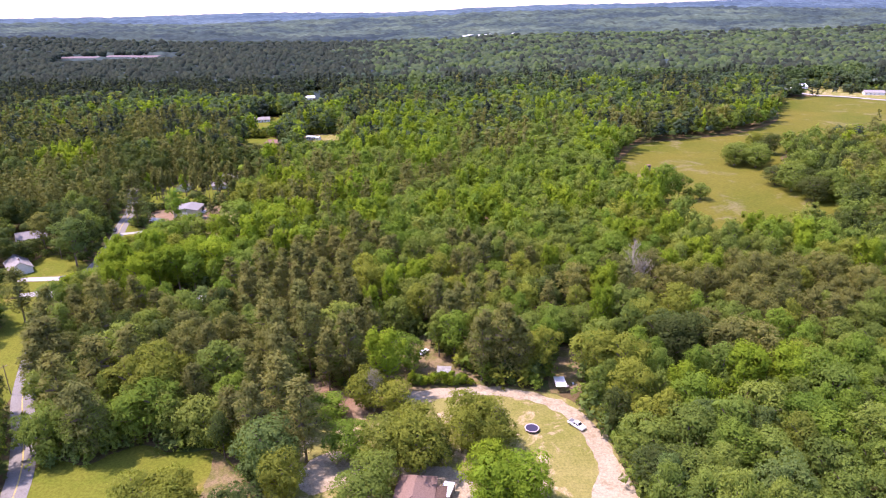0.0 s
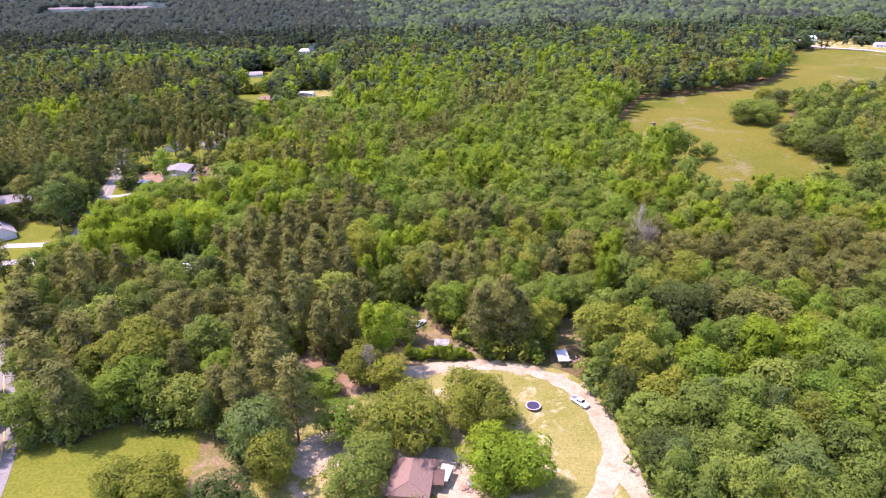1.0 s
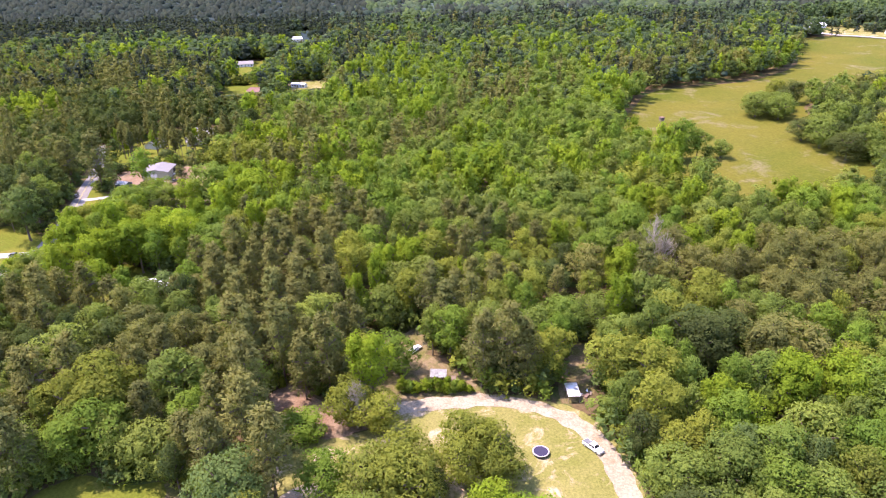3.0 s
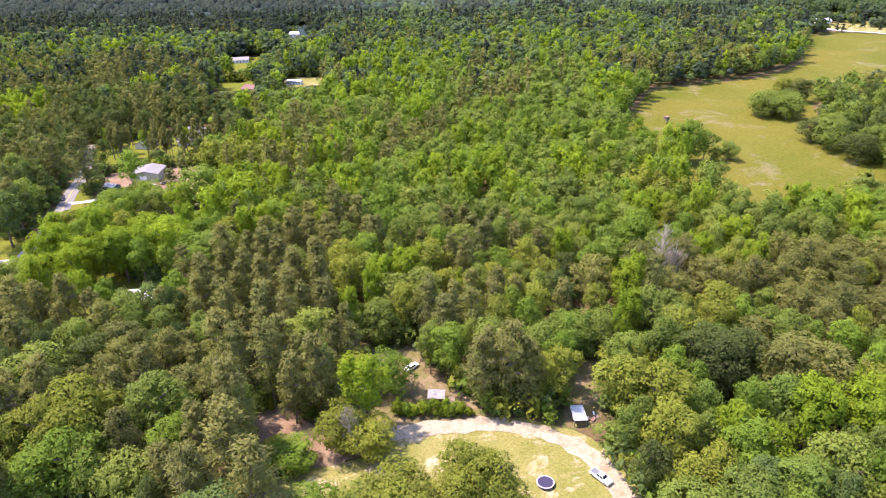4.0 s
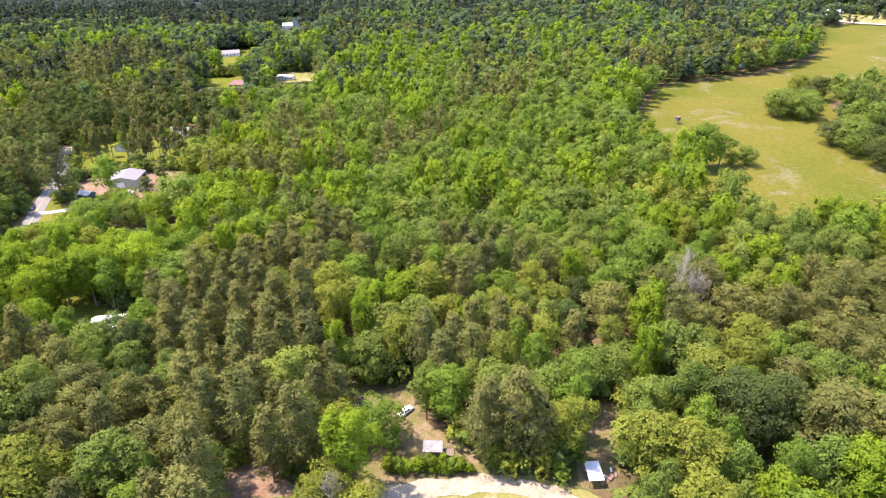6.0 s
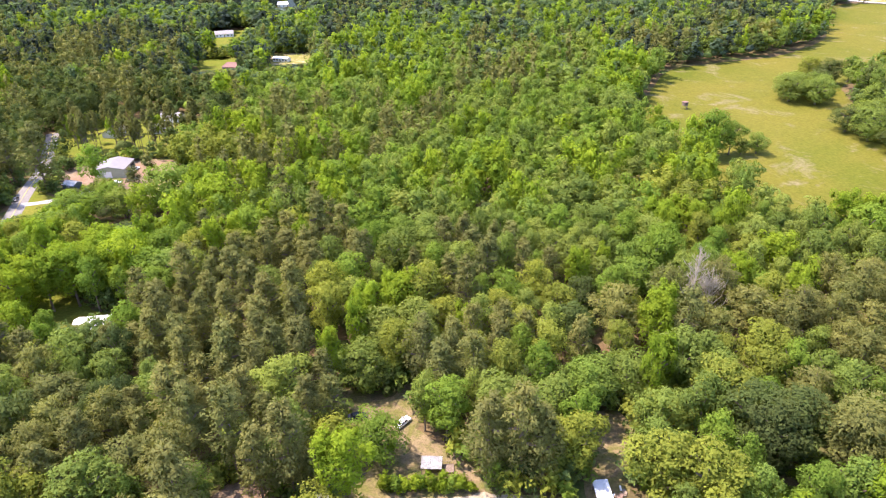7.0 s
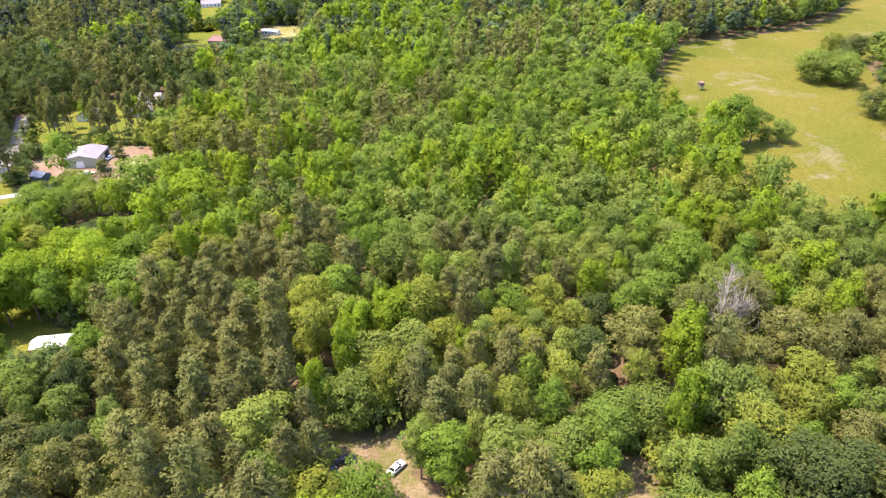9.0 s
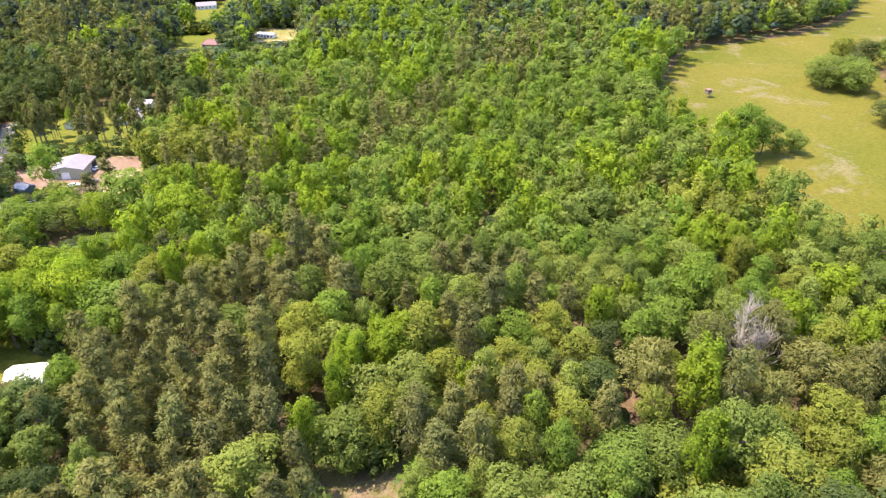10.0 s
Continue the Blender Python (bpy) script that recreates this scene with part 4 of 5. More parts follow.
WORDS = {
    "oak": ("oak_tree", "broad oak with mid-green leaves in woodland"),
    "olive": ("oak_tree", "spreading oak with olive yellow-green spring leaves"),
    "pale": ("oak_tree", "round oak with pale grey-green new leaves"),
    "gum": ("gum_tree", "dense sweetgum with bluish green leaves"),
    "dark": ("oak_tree", "dense dark green oak with some shade put into its leaf colour"),
    "leafy": ("maple_tree", "full maple with fresh green leaves"),
    "bright": ("poplar_tree", "tall tulip poplar with bright yellow-green leaves"),
    "pine": ("pine_tree", "tall loblolly pine with dull olive needles"),
    "pine_thin": ("pine_tree", "slender young pine with a bare trunk and small crown"),
    "pine_broad": ("pine_tree", "broad old pine with brownish olive needles"),
}
FIRST, PLANTED, FIRST_USED = {}, [], []


def tree(kind, x, y, height, radius):
    """One standing tree with its trunk and crown; wide ones carry their crown down to the ground."""
    shape = SHAPE[kind]
    if shape != "thin":
        height = min(height, radius * 5.4)
    if shape in ("round", "tall") and radius > (0.36 if shape == "round" else 0.32) * height:
        shape = "full"
    pick = random.randrange(len(NEAR[shape]))
    m = Matrix.Translation((x, y, float(land(x, y)))) @ Matrix.Rotation(random.uniform(0, 6.28), 4, "Z")
    size = Vector((radius, radius * random.uniform(0.9, 1.1), height))
    PLANTED.append((x, y, radius))
    FIRST_USED.append(WORDS[kind][0])
    if (kind, shape, pick) in FIRST:
        was = FIRST[kind, shape, pick].scale
        return copy_thing(FIRST[kind, shape, pick], m @ Matrix.Diagonal((size.x / was.x, size.y / was.y, size.z / was.z, 1)))
    name, label = WORDS[kind]
    ob = new(name)
    ob.empty_display_size = 0.2
    tagged(ob, label, "tree", "woodland " + name.split("_")[0] + "s")
    crown_me, trunk_me = NEAR[shape][pick]
    crown = new("crown", crown_me)
    crown.parent = ob
    crown.material_slots[0].link = "OBJECT"
    crown.material_slots[0].material = LEAF[kind]
    trunk = new("trunk", trunk_me)
    trunk.parent = ob
    ob.matrix_basis = m @ Matrix.Diagonal((*size, 1))
    FIRST[kind, shape, pick] = ob
    return ob


# yard
tree("olive", -75.5, 131.0, 14, 6.2)
tree("olive", -66.5, 126.2, 14, 6.8)
tree("olive", -67.5, 132.8, 14, 6.6)
tree("oak", -21.8, 132.5, 12, 7.4)
tree("oak", -18.3, 141.4, 12, 6.2)
tree("leafy", -27.2, 154.3, 12, 6.2)
tree("olive", -16.8, 152.6, 15, 7.5)
tree("olive", -8.0, 148.6, 18, 7.9)
tree("olive", -8.9, 156.6, 16, 7.2)
tree("olive", 10.9, 159.8, 16, 6.4)
tree("olive", 5.4, 163.0, 17, 6.0)
tree("olive", 3.7, 156.3, 15, 6.0)
tree("olive", 12.5, 156.8, 12, 5.9)
tree("bright", 18.5, 136.6, 15, 7.3)
tree("bright", 10.5, 139.9, 15, 7.1)
tree("bright", 11.3, 133.5, 15, 6.7)
tree("dark", -2.2, 152.4, 9, 3.5)
tree("oak", 51.7, 149.4, 17, 8.0)
tree("oak", 62.7, 149.6, 19, 7.7)
tree("dark", 52.0, 136.8, 16, 7.2)
tree("oak", 58.1, 135.7, 16, 7.1)
# east
tree("bright", 74.8, 168.4, 17, 6.2)
tree("bright", 67.8, 170.2, 20, 5.3)
tree("leafy", 69.2, 164.7, 20, 5.7)
tree("bright", 85.6, 170.8, 25, 6.8)
tree("bright", 89.5, 176.3, 23, 6.0)
tree("leafy", 82.5, 177.7, 23, 6.9)
tree("bright", 100.0, 170.9, 22, 6.0)
tree("leafy", 106.7, 172.6, 24, 7.0)
tree("bright", 101.8, 177.8, 22, 5.8)
tree("leafy", 108.6, 165.6, 23, 8.3)
tree("oak", 85.7, 157.8, 21, 8.0)
tree("leafy", 94.7, 152.8, 21, 7.1)
tree("leafy", 72.5, 142.9, 19, 6.7)
tree("oak", 80.3, 139.7, 19, 6.6)
tree("leafy", 97.2, 146.8, 20, 6.8)
tree("oak", 62.3, 126.9, 17, 7.3)
tree("gum", 77.5, 128.6, 19, 7.4)
tree("oak", 91.2, 135.6, 19, 7.1)
tree("oak", 91.3, 124.9, 19, 7.2)
tree("pine_broad", 88.4, 189.6, 25, 6.6)
tree("pine_broad", 98.3, 188.8, 24, 7.8)
tree("pine_broad", 92.2, 194.7, 23, 7.8)
tree("dark", 70.1, 199.7, 24, 7.2)
tree("dark", 71.8, 192.7, 25, 7.2)
tree("dark", 78.7, 197.5, 24, 7.9)
# west
tree("pine", -99.0, 156.3, 25, 6.8)
tree("pine", -111.3, 167.5, 27, 6.8)
tree("pine", -105.5, 178.8, 27, 7.2)
tree("pine", -127.7, 192.3, 27, 7.7)
tree("pale", -105.4, 195.1, 24, 7.8)
tree("olive", -84.8, 170.4, 24, 7.3)
tree("olive", -85.6, 177.7, 26, 7.5)
tree("olive", -92.2, 172.5, 24, 6.4)
tree("leafy", -83.6, 164.6, 21, 7.5)
tree("pine", -52.6, 155.2, 25, 5.3)
tree("pine", -47.9, 165.8, 27, 6.4)
tree("pine", -38.9, 153.0, 27, 6.0)
tree("oak", -69.6, 181.0, 24, 6.9)
tree("leafy", -63.1, 173.3, 17, 5.1)
# middle
tree("pine", 11.2, 194.1, 26, 6.0)
tree("pine", 18.6, 193.4, 30, 6.2)
tree("pine", 23.5, 192.7, 24, 4.5)
tree("oak", 13.8, 195.2, 9, 3.5)
tree("olive", 30.8, 194.3, 21, 5.5)
tree("oak", 26.8, 193.7, 10, 3.5)
tree("leafy", 2.4, 206.8, 21, 5.8)
tree("oak", -19.1, 226.8, 16, 7.2)
tree("olive", -24.7, 200.3, 14, 6.0)
tree("leafy", -14.0, 201.4, 14, 6.8)
tree("pale", -37.9, 213.6, 22, 7.3)
tree("pine", -38.1, 189.2, 23, 5.0)
tree("pine", -31.8, 191.2, 28, 5.7)
tree("pine", -27.9, 192.7, 12, 4.4)
tree("pine", -48.9, 174.8, 32, 5.9)
tree("pine", -60.3, 205.8, 26, 6.2)
tree("pine", -54.0, 209.6, 17, 4.7)
# drive_side
tree("leafy", -36.2, 173.7, 8, 5.9)
tree("olive", -25.1, 178.6, 14, 6.7)
tree("olive", -16.5, 176.6, 11, 6.2)
tree("olive", 46.7, 183.8, 25, 7.2)
tree("olive", 54.0, 180.8, 25, 7.4)
tree("leafy", 39.0, 219.7, 15, 7.4)
tree("oak", 48.8, 221.7, 15, 6.6)
tree("oak", 56.0, 220.0, 12, 6.6)
tree("oak", 67.5, 218.7, 16, 7.4)
tree("olive", 57.1, 211.0, 10, 7.1)
# lawn_edge
tree("oak", -109.8, 156.1, 17, 6.7)
tree("oak", -99.2, 158.9, 17, 7.0)
tree("leafy", -90.4, 164.0, 17, 7.0)
tree("oak", -79.5, 164.3, 18, 6.5)
tree("pale", -68.9, 161.8, 16, 7.5)
tree("pine", -60.9, 161.4, 19, 5.3)
tree("gum", -47.0, 145.5, 20, 8.0)
tree("olive", -41.5, 137.0, 16, 6.0)
tree("oak", -116.2, 157.2, 14, 4.4)
# works_front
tree("leafy", -109.9, 340.4, 23, 10.7)
tree("bright", -82.2, 320.9, 26, 10.9)
tree("pine", -124.0, 343.2, 21, 4.4)
tree("leafy", -143.7, 331.0, 15, 10.8)
# north
tree("bright", -13.9, 257.2, 27, 3.7)
tree("bright", -9.5, 265.0, 25, 2.8)
tree("bright", 8.4, 239.3, 25, 3.5)
tree("leafy", -29.7, 237.1, 24, 2.3)
tree("bright", -60.5, 247.0, 24, 2.4)
tree("bright", 62.9, 240.7, 24, 5.1)
tree("bright", 54.4, 216.3, 24, 5.1)
tree("bright", 52.9, 271.7, 27, 3.6)
tree("olive", 17.0, 218.4, 23, 5.1)
tree("pale", 9.2, 211.7, 20, 3.6)
tree("pine_broad", 49.6, 240.3, 25, 7.1)
tree("pine_broad", 85.9, 237.5, 25, 7.3)
tree("oak", 67.8, 221.4, 22, 6.1)
tree("oak", 61.0, 219.3, 24, 6.3)
tree("oak", 68.7, 215.8, 20, 6.4)
tree("olive", 67.4, 207.7, 24, 6.9)
# north_west
tree("bright", -115.1, 291.1, 20, 7.4)
tree("bright", -116.5, 284.0, 17, 7.0)
tree("bright", -108.0, 285.7, 18, 7.6)
tree("bright", -60.2, 340.8, 21, 6.3)
tree("leafy", -92.6, 289.6, 19, 7.5)
tree("leafy", -68.4, 304.2, 20, 7.9)
tree("bright", 107.0, 251.7, 23, 6.2)
tree("leafy", 66.7, 276.9, 20, 5.3)
tree("leafy", 69.8, 271.5, 25, 5.9)
tree("leafy", 73.9, 276.4, 25, 6.0)
tree("leafy", 60.3, 261.7, 21, 6.6)
tree("bright", 106.7, 270.7, 23, 6.8)
# west_poplars
tree("bright", -144.8, 268.8, 22, 5.7)
tree("bright", -138.2, 268.2, 25, 5.8)
tree("bright", -139.5, 273.8, 20, 5.3)
tree("bright", -123.0, 267.4, 22, 6.6)
tree("bright", -131.1, 268.7, 21, 7.0)
tree("bright", -129.6, 261.7, 21, 6.8)
tree("bright", -116.1, 270.3, 22, 7.0)
tree("bright", -112.6, 275.8, 22, 7.4)
tree("bright", -122.0, 276.9, 21, 7.1)
tree("bright", -100.5, 276.1, 24, 7.8)
tree("bright", -103.6, 283.2, 23, 8.2)
tree("bright", -109.7, 276.1, 21, 7.1)
tree("leafy", -92.4, 275.0, 20, 6.6)
tree("leafy", -85.2, 273.7, 20, 7.0)
tree("leafy", -85.6, 279.6, 17, 5.7)
# field: the grove, the lone bush and the tall tree at its edge
tree("oak", 205, 470, 17, 10.5)
tree("oak", 217, 463, 17, 10.5)
tree("oak", 222, 476, 16, 8.0)
tree("oak", 212, 482, 15, 8.5)
tree("dark", 229, 487, 15, 8.0)
tree("dark", 246, 506, 17, 7.5)
tree("olive", 240, 520, 15, 7.0)
tree("leafy", 262, 512, 17, 6.5)
tree("oak", 268, 500, 13, 7.0)
tree("dark", 208, 414, 14, 7.5)
tree("oak", 211, 399, 18, 9.5)
tree("oak", 222, 420, 16, 8.5)
tree("dark", 222, 406, 15, 8.0)
tree("oak", 150.5, 385, 10.5, 5.2)
tree("leafy", 127, 381, 24, 8.8)
tree("leafy", 126, 382, 17, 5.5)
tree("leafy", 137, 384, 18, 5.5)
tree("oak", 143, 384, 8, 3.5)
tree("leafy", 108, 398, 15, 5.0)
tree("leafy", 112, 408, 14, 4.5)
# tall pines along the road
tree("pine", -127.5, 183, 23, 5.2)
tree("pine", -131.5, 192, 24, 5.4)
tree("pine", -136, 201, 25, 5.2)
tree("pine", -140, 211, 24, 5.4)
tree("pine", -144, 221, 25, 5.0)
tree("pine", -168, 242.5, 24, 6.0)
tree("pine_broad", -203, 321.5, 24, 5.4)
tree("bright", -151, 290, 21, 5.6)
tree("bright", -146, 282, 20, 6.0)
tree("oak", -121.5, 175, 18, 5.0)
# thin pines on the grass behind the workshop
rr = random.Random(3)
for _ in range(56):
    tree("pine_thin", rr.uniform(-200, -124), rr.uniform(409, 450), rr.uniform(15, 22), rr.uniform(1.9, 3.2))
for x, y in ((-171, 430), (-186, 424), (-150, 436), (-196, 436)):
    tree("bright", x, y, 15, 4.2)
tree("pine_thin", -121, 352, 23, 3.8)
tree("pine", -175, 366, 33, 8.2)
tree("pine", -196.5, 378, 26, 6.5)
tree("gum", -178, 303, 27, 8.0)
tree("dark", -178.5, 313.5, 25, 6.8)
tree("oak", -184, 331, 22, 6.0)
tree("pine", -185, 320, 25, 6.0)
tree("oak", -146.5, 360.5, 9, 4.6)
tree("leafy", -135.5, 346, 14, 6.0)
tree("oak", -128.5, 337, 14, 6.0)
tree("bright", -118, 335, 17, 6.0)
# before the white roof
tree("gum", -94.5, 240.0, 16.5, 5.6)
tree("gum", -102.0, 237.5, 15.5, 5.4)
tree("leafy", -88.0, 245.0, 18, 5.2)
tree("oak", -97.0, 229.5, 20, 5.8)
# closing the field's south-east corner
tree("dark", 214, 378, 16, 8.8)
tree("oak", 226, 388, 17, 8.5)


# a dead tree among the pines
def dead_tree(x, y, h, seed):
    ob = thing("dead_tree", x, y, 0, "bare grey dead tree with many thin branches", "tree", "", 4)
    rr = random.Random(seed)
    bm = bmesh.new()
    x0 = Vector((0, 0, -0.3))
    for k in range(6):
        x1 = Vector((rr.uniform(-0.3, 0.3) * k * 0.4, rr.uniform(-0.3, 0.3) * k * 0.4, h * (k + 1) / 6))
        limb(bm, x0, x1, 0.34 * (1 - k / 6.5), 0.34 * (1 - (k + 1) / 6.5), 7)
        x0 = x1
    part("trunk", bm, DEADWOOD, ob)
    for k in range(46):
        bm = bmesh.new()
        z = h * rr.uniform(0.3, 0.97)
        a = rr.uniform(0, 6.28)
        ln = (1.15 - z / h) * h * rr.uniform(0.25, 0.42) + 1
        b = Vector((math.cos(a) * ln * 0.75, math.sin(a) * ln * 0.75, z + ln * rr.uniform(0.7, 1.2)))
        limb(bm, (0, 0, z), b, 0.11, 0.03, 4)
        for q in range(11):
            u = rr.uniform(0.35, 1)
            st = Vector((0, 0, z)).lerp(b, u)
            limb(bm, st, st + Vector((rr.uniform(-1, 1), rr.uniform(-1, 1), rr.uniform(0.4, 1.8))) * rr.uniform(0.6, 1.7), 0.045, 0.02, 3)
        part("branch", bm, DEADWOOD, ob)


dead_tree(73.5, 248.5, 27, 4)
dead_tree(77.5, 247.0, 21, 9)
dead_tree(-22.5, 177.0, 12, 5)
dead_tree(13.5, 160.5, 9, 6)


def shrub(kind, x, y, height, radius, label):
    me = SHRUBS[random.randrange(len(SHRUBS))]
    ob = new("shrub", me)
    ob.material_slots[0].link = "OBJECT"
    ob.material_slots[0].material = LEAF[kind]
    ob.matrix_basis = Matrix.Translation((x, y, float(land(x, y)) - 0.1)) @ Matrix.Rotation(random.uniform(0, 6.28), 4, "Z") @ Matrix.Diagonal((radius, radius, height, 1))
    tagged(ob, label, "shrub", "shrubs")


SHRUBS = [fill("shrub", *leafy_crown(rng, 480, 0.18, 9, "full"), [None]) for _ in range(4)]
for k in range(10):
    shrub(("bright", "leafy", "bright")[k % 3], -11.5 + 2.1 * k, 192.2 - 0.03 * (k - 4) ** 2, random.uniform(2.6, 5.8), random.uniform(1.4, 2.7), "leafy green shrub in the row behind the drive")
for k in range(26):
    shrub("bright" if k % 3 else "leafy", random.uniform(68, 84), random.uniform(181, 194), random.uniform(1.5, 2.8), random.uniform(2.0, 3.2), "low bright green shrub in the opening")

# the wood between them, in stands: pines, poplars, mixed oaks
STANDS = [  # x, y, half-widths, kinds with their shares
    (-45, 240, 48, 58, {"pine": 12, "oak": 3, "pale": 1, "leafy": 1, "olive": 1, "bright": 0.5}),
    (-120, 200, 40, 30, {"pine": 8, "oak": 2, "dark": 4}),
    (-80, 205, 34, 30, {"pine": 5, "pine_broad": 3, "dark": 4, "oak": 1}),
    (-125, 300, 48, 52, {"bright": 6, "leafy": 3, "olive": 2, "oak": 1}),
    (100, 238, 42, 24, {"pine_broad": 6, "olive": 3, "oak": 2, "pine": 1}),
    (100, 178, 45, 26, {"bright": 3, "leafy": 5, "olive": 1, "oak": 2}),
    (110, 140, 60, 24, {"oak": 5, "gum": 2, "dark": 1, "leafy": 2, "olive": 1}),
    (-90, 165, 60, 30, {"oak": 5, "leafy": 2, "olive": 1, "pine": 4, "dark": 3}),
    (15, 235, 40, 40, {"oak": 3, "leafy": 2, "pine": 4, "olive": 4, "pale": 1, "dark": 1}),
    (72, 215, 30, 22, {"olive": 4, "oak": 3, "leafy": 2, "pine_broad": 1, "bright": 1}),
    (80, 300, 60, 55, {"oak": 3, "pale": 3, "leafy": 3, "bright": 2, "olive": 1}),
    (-60, 350, 55, 60, {"leafy": 3, "bright": 3, "pine": 4, "oak": 2, "olive": 1}),
    (0, 330, 45, 70, {"pine": 1, "oak": 4, "leafy": 4, "pale": 1, "bright": 1.5}),
    (-20, 420, 60, 50, {"pine": 3, "oak": 4, "leafy": 3, "bright": 2}),
    (60, 430, 70, 80, {"oak": 4, "leafy": 4, "bright": 3, "pale": 1}),
    # dark pine woods; the large dark shares here also carry shade as leaf colour
    (-200, 480, 60, 70, {"pine": 4, "dark": 9}),
    (-260, 380, 70, 90, {"pine": 3, "oak": 1, "dark": 8}),
    (-340, 550, 120, 70, {"dark": 6, "pine": 4, "gum": 1}),
    (-340, 750, 150, 30, {"bright": 3, "oak": 3, "leafy": 2, "pine": 1}),
    (0, 560, 120, 90, {"pine": 1, "oak": 4, "leafy": 4, "bright": 2}),
    (230, 620, 90, 45, {"dark": 5, "oak": 3, "pine_broad": 2}),
    (260, 420, 70, 80, {"dark": 3, "oak": 5, "pine_broad": 2, "olive": 1}),
]


def kind_at(x, y, u):
    best, share = 1e9, None
    for sx, sy, ax, ay, sh in STANDS:
        d = math.hypot((x - sx) / ax, (y - sy) / ay) + 0.5 * noise.noise((x * 0.03, y * 0.03, sx))
        if d < best:
            best, share = d, sh
    if best > 2.0 or y > 720:
        # the last term turns the far left to dark kinds, standing in for cloud shadow
        v = noise.noise((x * 0.006, y * 0.009, 3.0)) + 0.5 * noise.noise((x * 0.03, y * 0.03, 9.0)) - 0.9 * min(1, max(0, (-x / y - 0.03) / 0.20)) * min(1, max(0, (y - 800) / 200))
        share = ({"pine": 5, "dark": 5} if x < -0.1 * y else {"pine": 3, "oak": 5, "gum": 1}) if v < -0.1 else {"leafy": 5, "oak": 4, "bright": 1} if v > 0.12 else {"oak": 6, "leafy": 2, "pine": 1}
    if y > 470:   # farther off the woods stand in blocks of one kind
        w = noise.noise((x * 0.013, y * 0.010, 21.0)) + 0.4 * noise.noise((x * 0.05, y * 0.04, 4.0))
        if w > 0.26 and (y < 800 or x > -0.1 * y):
            share = {"bright": 5, "leafy": 4, "oak": 1}
        elif w < -0.22:
            share = {"pine": 6, "dark": 5} if x < -0.15 * y else {"oak": 4, "pine": 4, "gum": 2}
    u = 0.5 + 1.1 * noise.noise((x * 0.028, y * 0.022, 31.0)) + (u - 0.5) * 0.62
    u = min(max(u, 0), 1) * sum(share.values())
    for k, s in share.items():
        u -= s
        if u <= 0:
            return k
    return k


HEIGHT = {"oak": (16, 25), "olive": (16, 24), "pale": (18, 24), "gum": (16, 22), "dark": (16, 24), "leafy": (16, 25), "bright": (19, 27), "pine": (20, 30), "pine_broad": (19, 26)}
WIDTH = {"oak": (3.4, 7.0), "olive": (3.6, 7.4), "pale": (3.8, 6.6), "gum": (3.6, 6), "dark": (3.4, 6.4), "leafy": (3.2, 6.4), "bright": (4.0, 6.4), "pine": (3.5, 5.6), "pine_broad": (4.4, 6.8)}
random.seed(5)
COUNT, CELL, SPARE = {}, {}, []
for ob in FIRST_USED:
    COUNT[ob] = COUNT.get(ob, 0) + 1
for i, (x, y, r) in enumerate(PLANTED):
    CELL.setdefault((int(x // 14), int(y // 14)), []).append((x, y, r))


for x, y, r in KEEP:
    CELL.setdefault((int(x // 14), int(y // 14)), []).append((x, y, r))


def room(x, y, r, tight):
    cx, cy = int(x // 14), int(y // 14)
    for i in (-1, 0, 1):
        for j in (-1, 0, 1):
            for px, py, pr in CELL.get((cx + i, cy + j), ()):
                if (px - x) ** 2 + (py - y) ** 2 < (tight * (pr + r)) ** 2:
                    return False
    return True


SIGHTS = [(-140, 354, 26, 62), (-122, 330, 15, 34), (-166, 364, 12, 50), (-112, 604, 16, 100), (-165, 590, 18, 100), (-190, 722, 13, 125), (-170, 890, 12, 150),
          (462, 888, 26, 80), (520, 822, 24, 60), (-785, 1690, 132, 350), (-190, 312, 22, 48), (-172, 288, 19, 52), (-178, 337, 12, 62), (-187, 374, 9, 60), (-206, 300, 12, 60), (-222, 338, 11, 60), (-165, 413, 38, 9)]


def cap(x, y):
    """Young growth before the openings that lie among the woods."""
    best = 99.0
    for sx, sy, half, reach in SIGHTS:
        far = math.hypot(sx, sy - 60)
        ux, uy = sx / far, (sy - 60) / far
        d = (sx - x) * ux + (sy - y) * uy
        if -4 < d < reach and abs((x - sx) * uy - (y - sy) * ux) < half:
            best = min(best, (4.5 if sy == 354 else 2.0) + 112 / far * max(d, 0))
    d = (256 - y) / 0.79
    if abs(x + 105 - 0.72 * (256 - y)) < 11 and 0 < d < 38:
        best = min(best, 3.0 + 0.58 * max(0, d - 2))
    return best


NEAR_END = 300
wild = []
for _ in range(16000):
    y = random.uniform(104, NEAR_END)
    x = random.uniform(-1, 1) * (0.68 * y + 22)
    kind = kind_at(x, y, random.random())
    r, h = random.uniform(*WIDTH[kind]), min(random.uniform(*HEIGHT[kind]), cap(x, y))
    r = min(r, 0.7 * h)
    if is_open(x, y) or not room(x, y, r, 0.70):
        continue
    CELL.setdefault((int(x // 14), int(y // 14)), []).append((x, y, r))
    wild.append((math.hypot(x, max(y - 122, 0)), kind, x, y, h, r))
for _, kind, x, y, h, r in sorted(wild):
    word = WORDS[kind][0]
    if COUNT.get(word, 0) >= 290:
        SPARE.append((x, y, h, r, kind))
        continue
    COUNT[word] = COUNT.get(word, 0) + 1
    tree(kind, x, y, h, r)

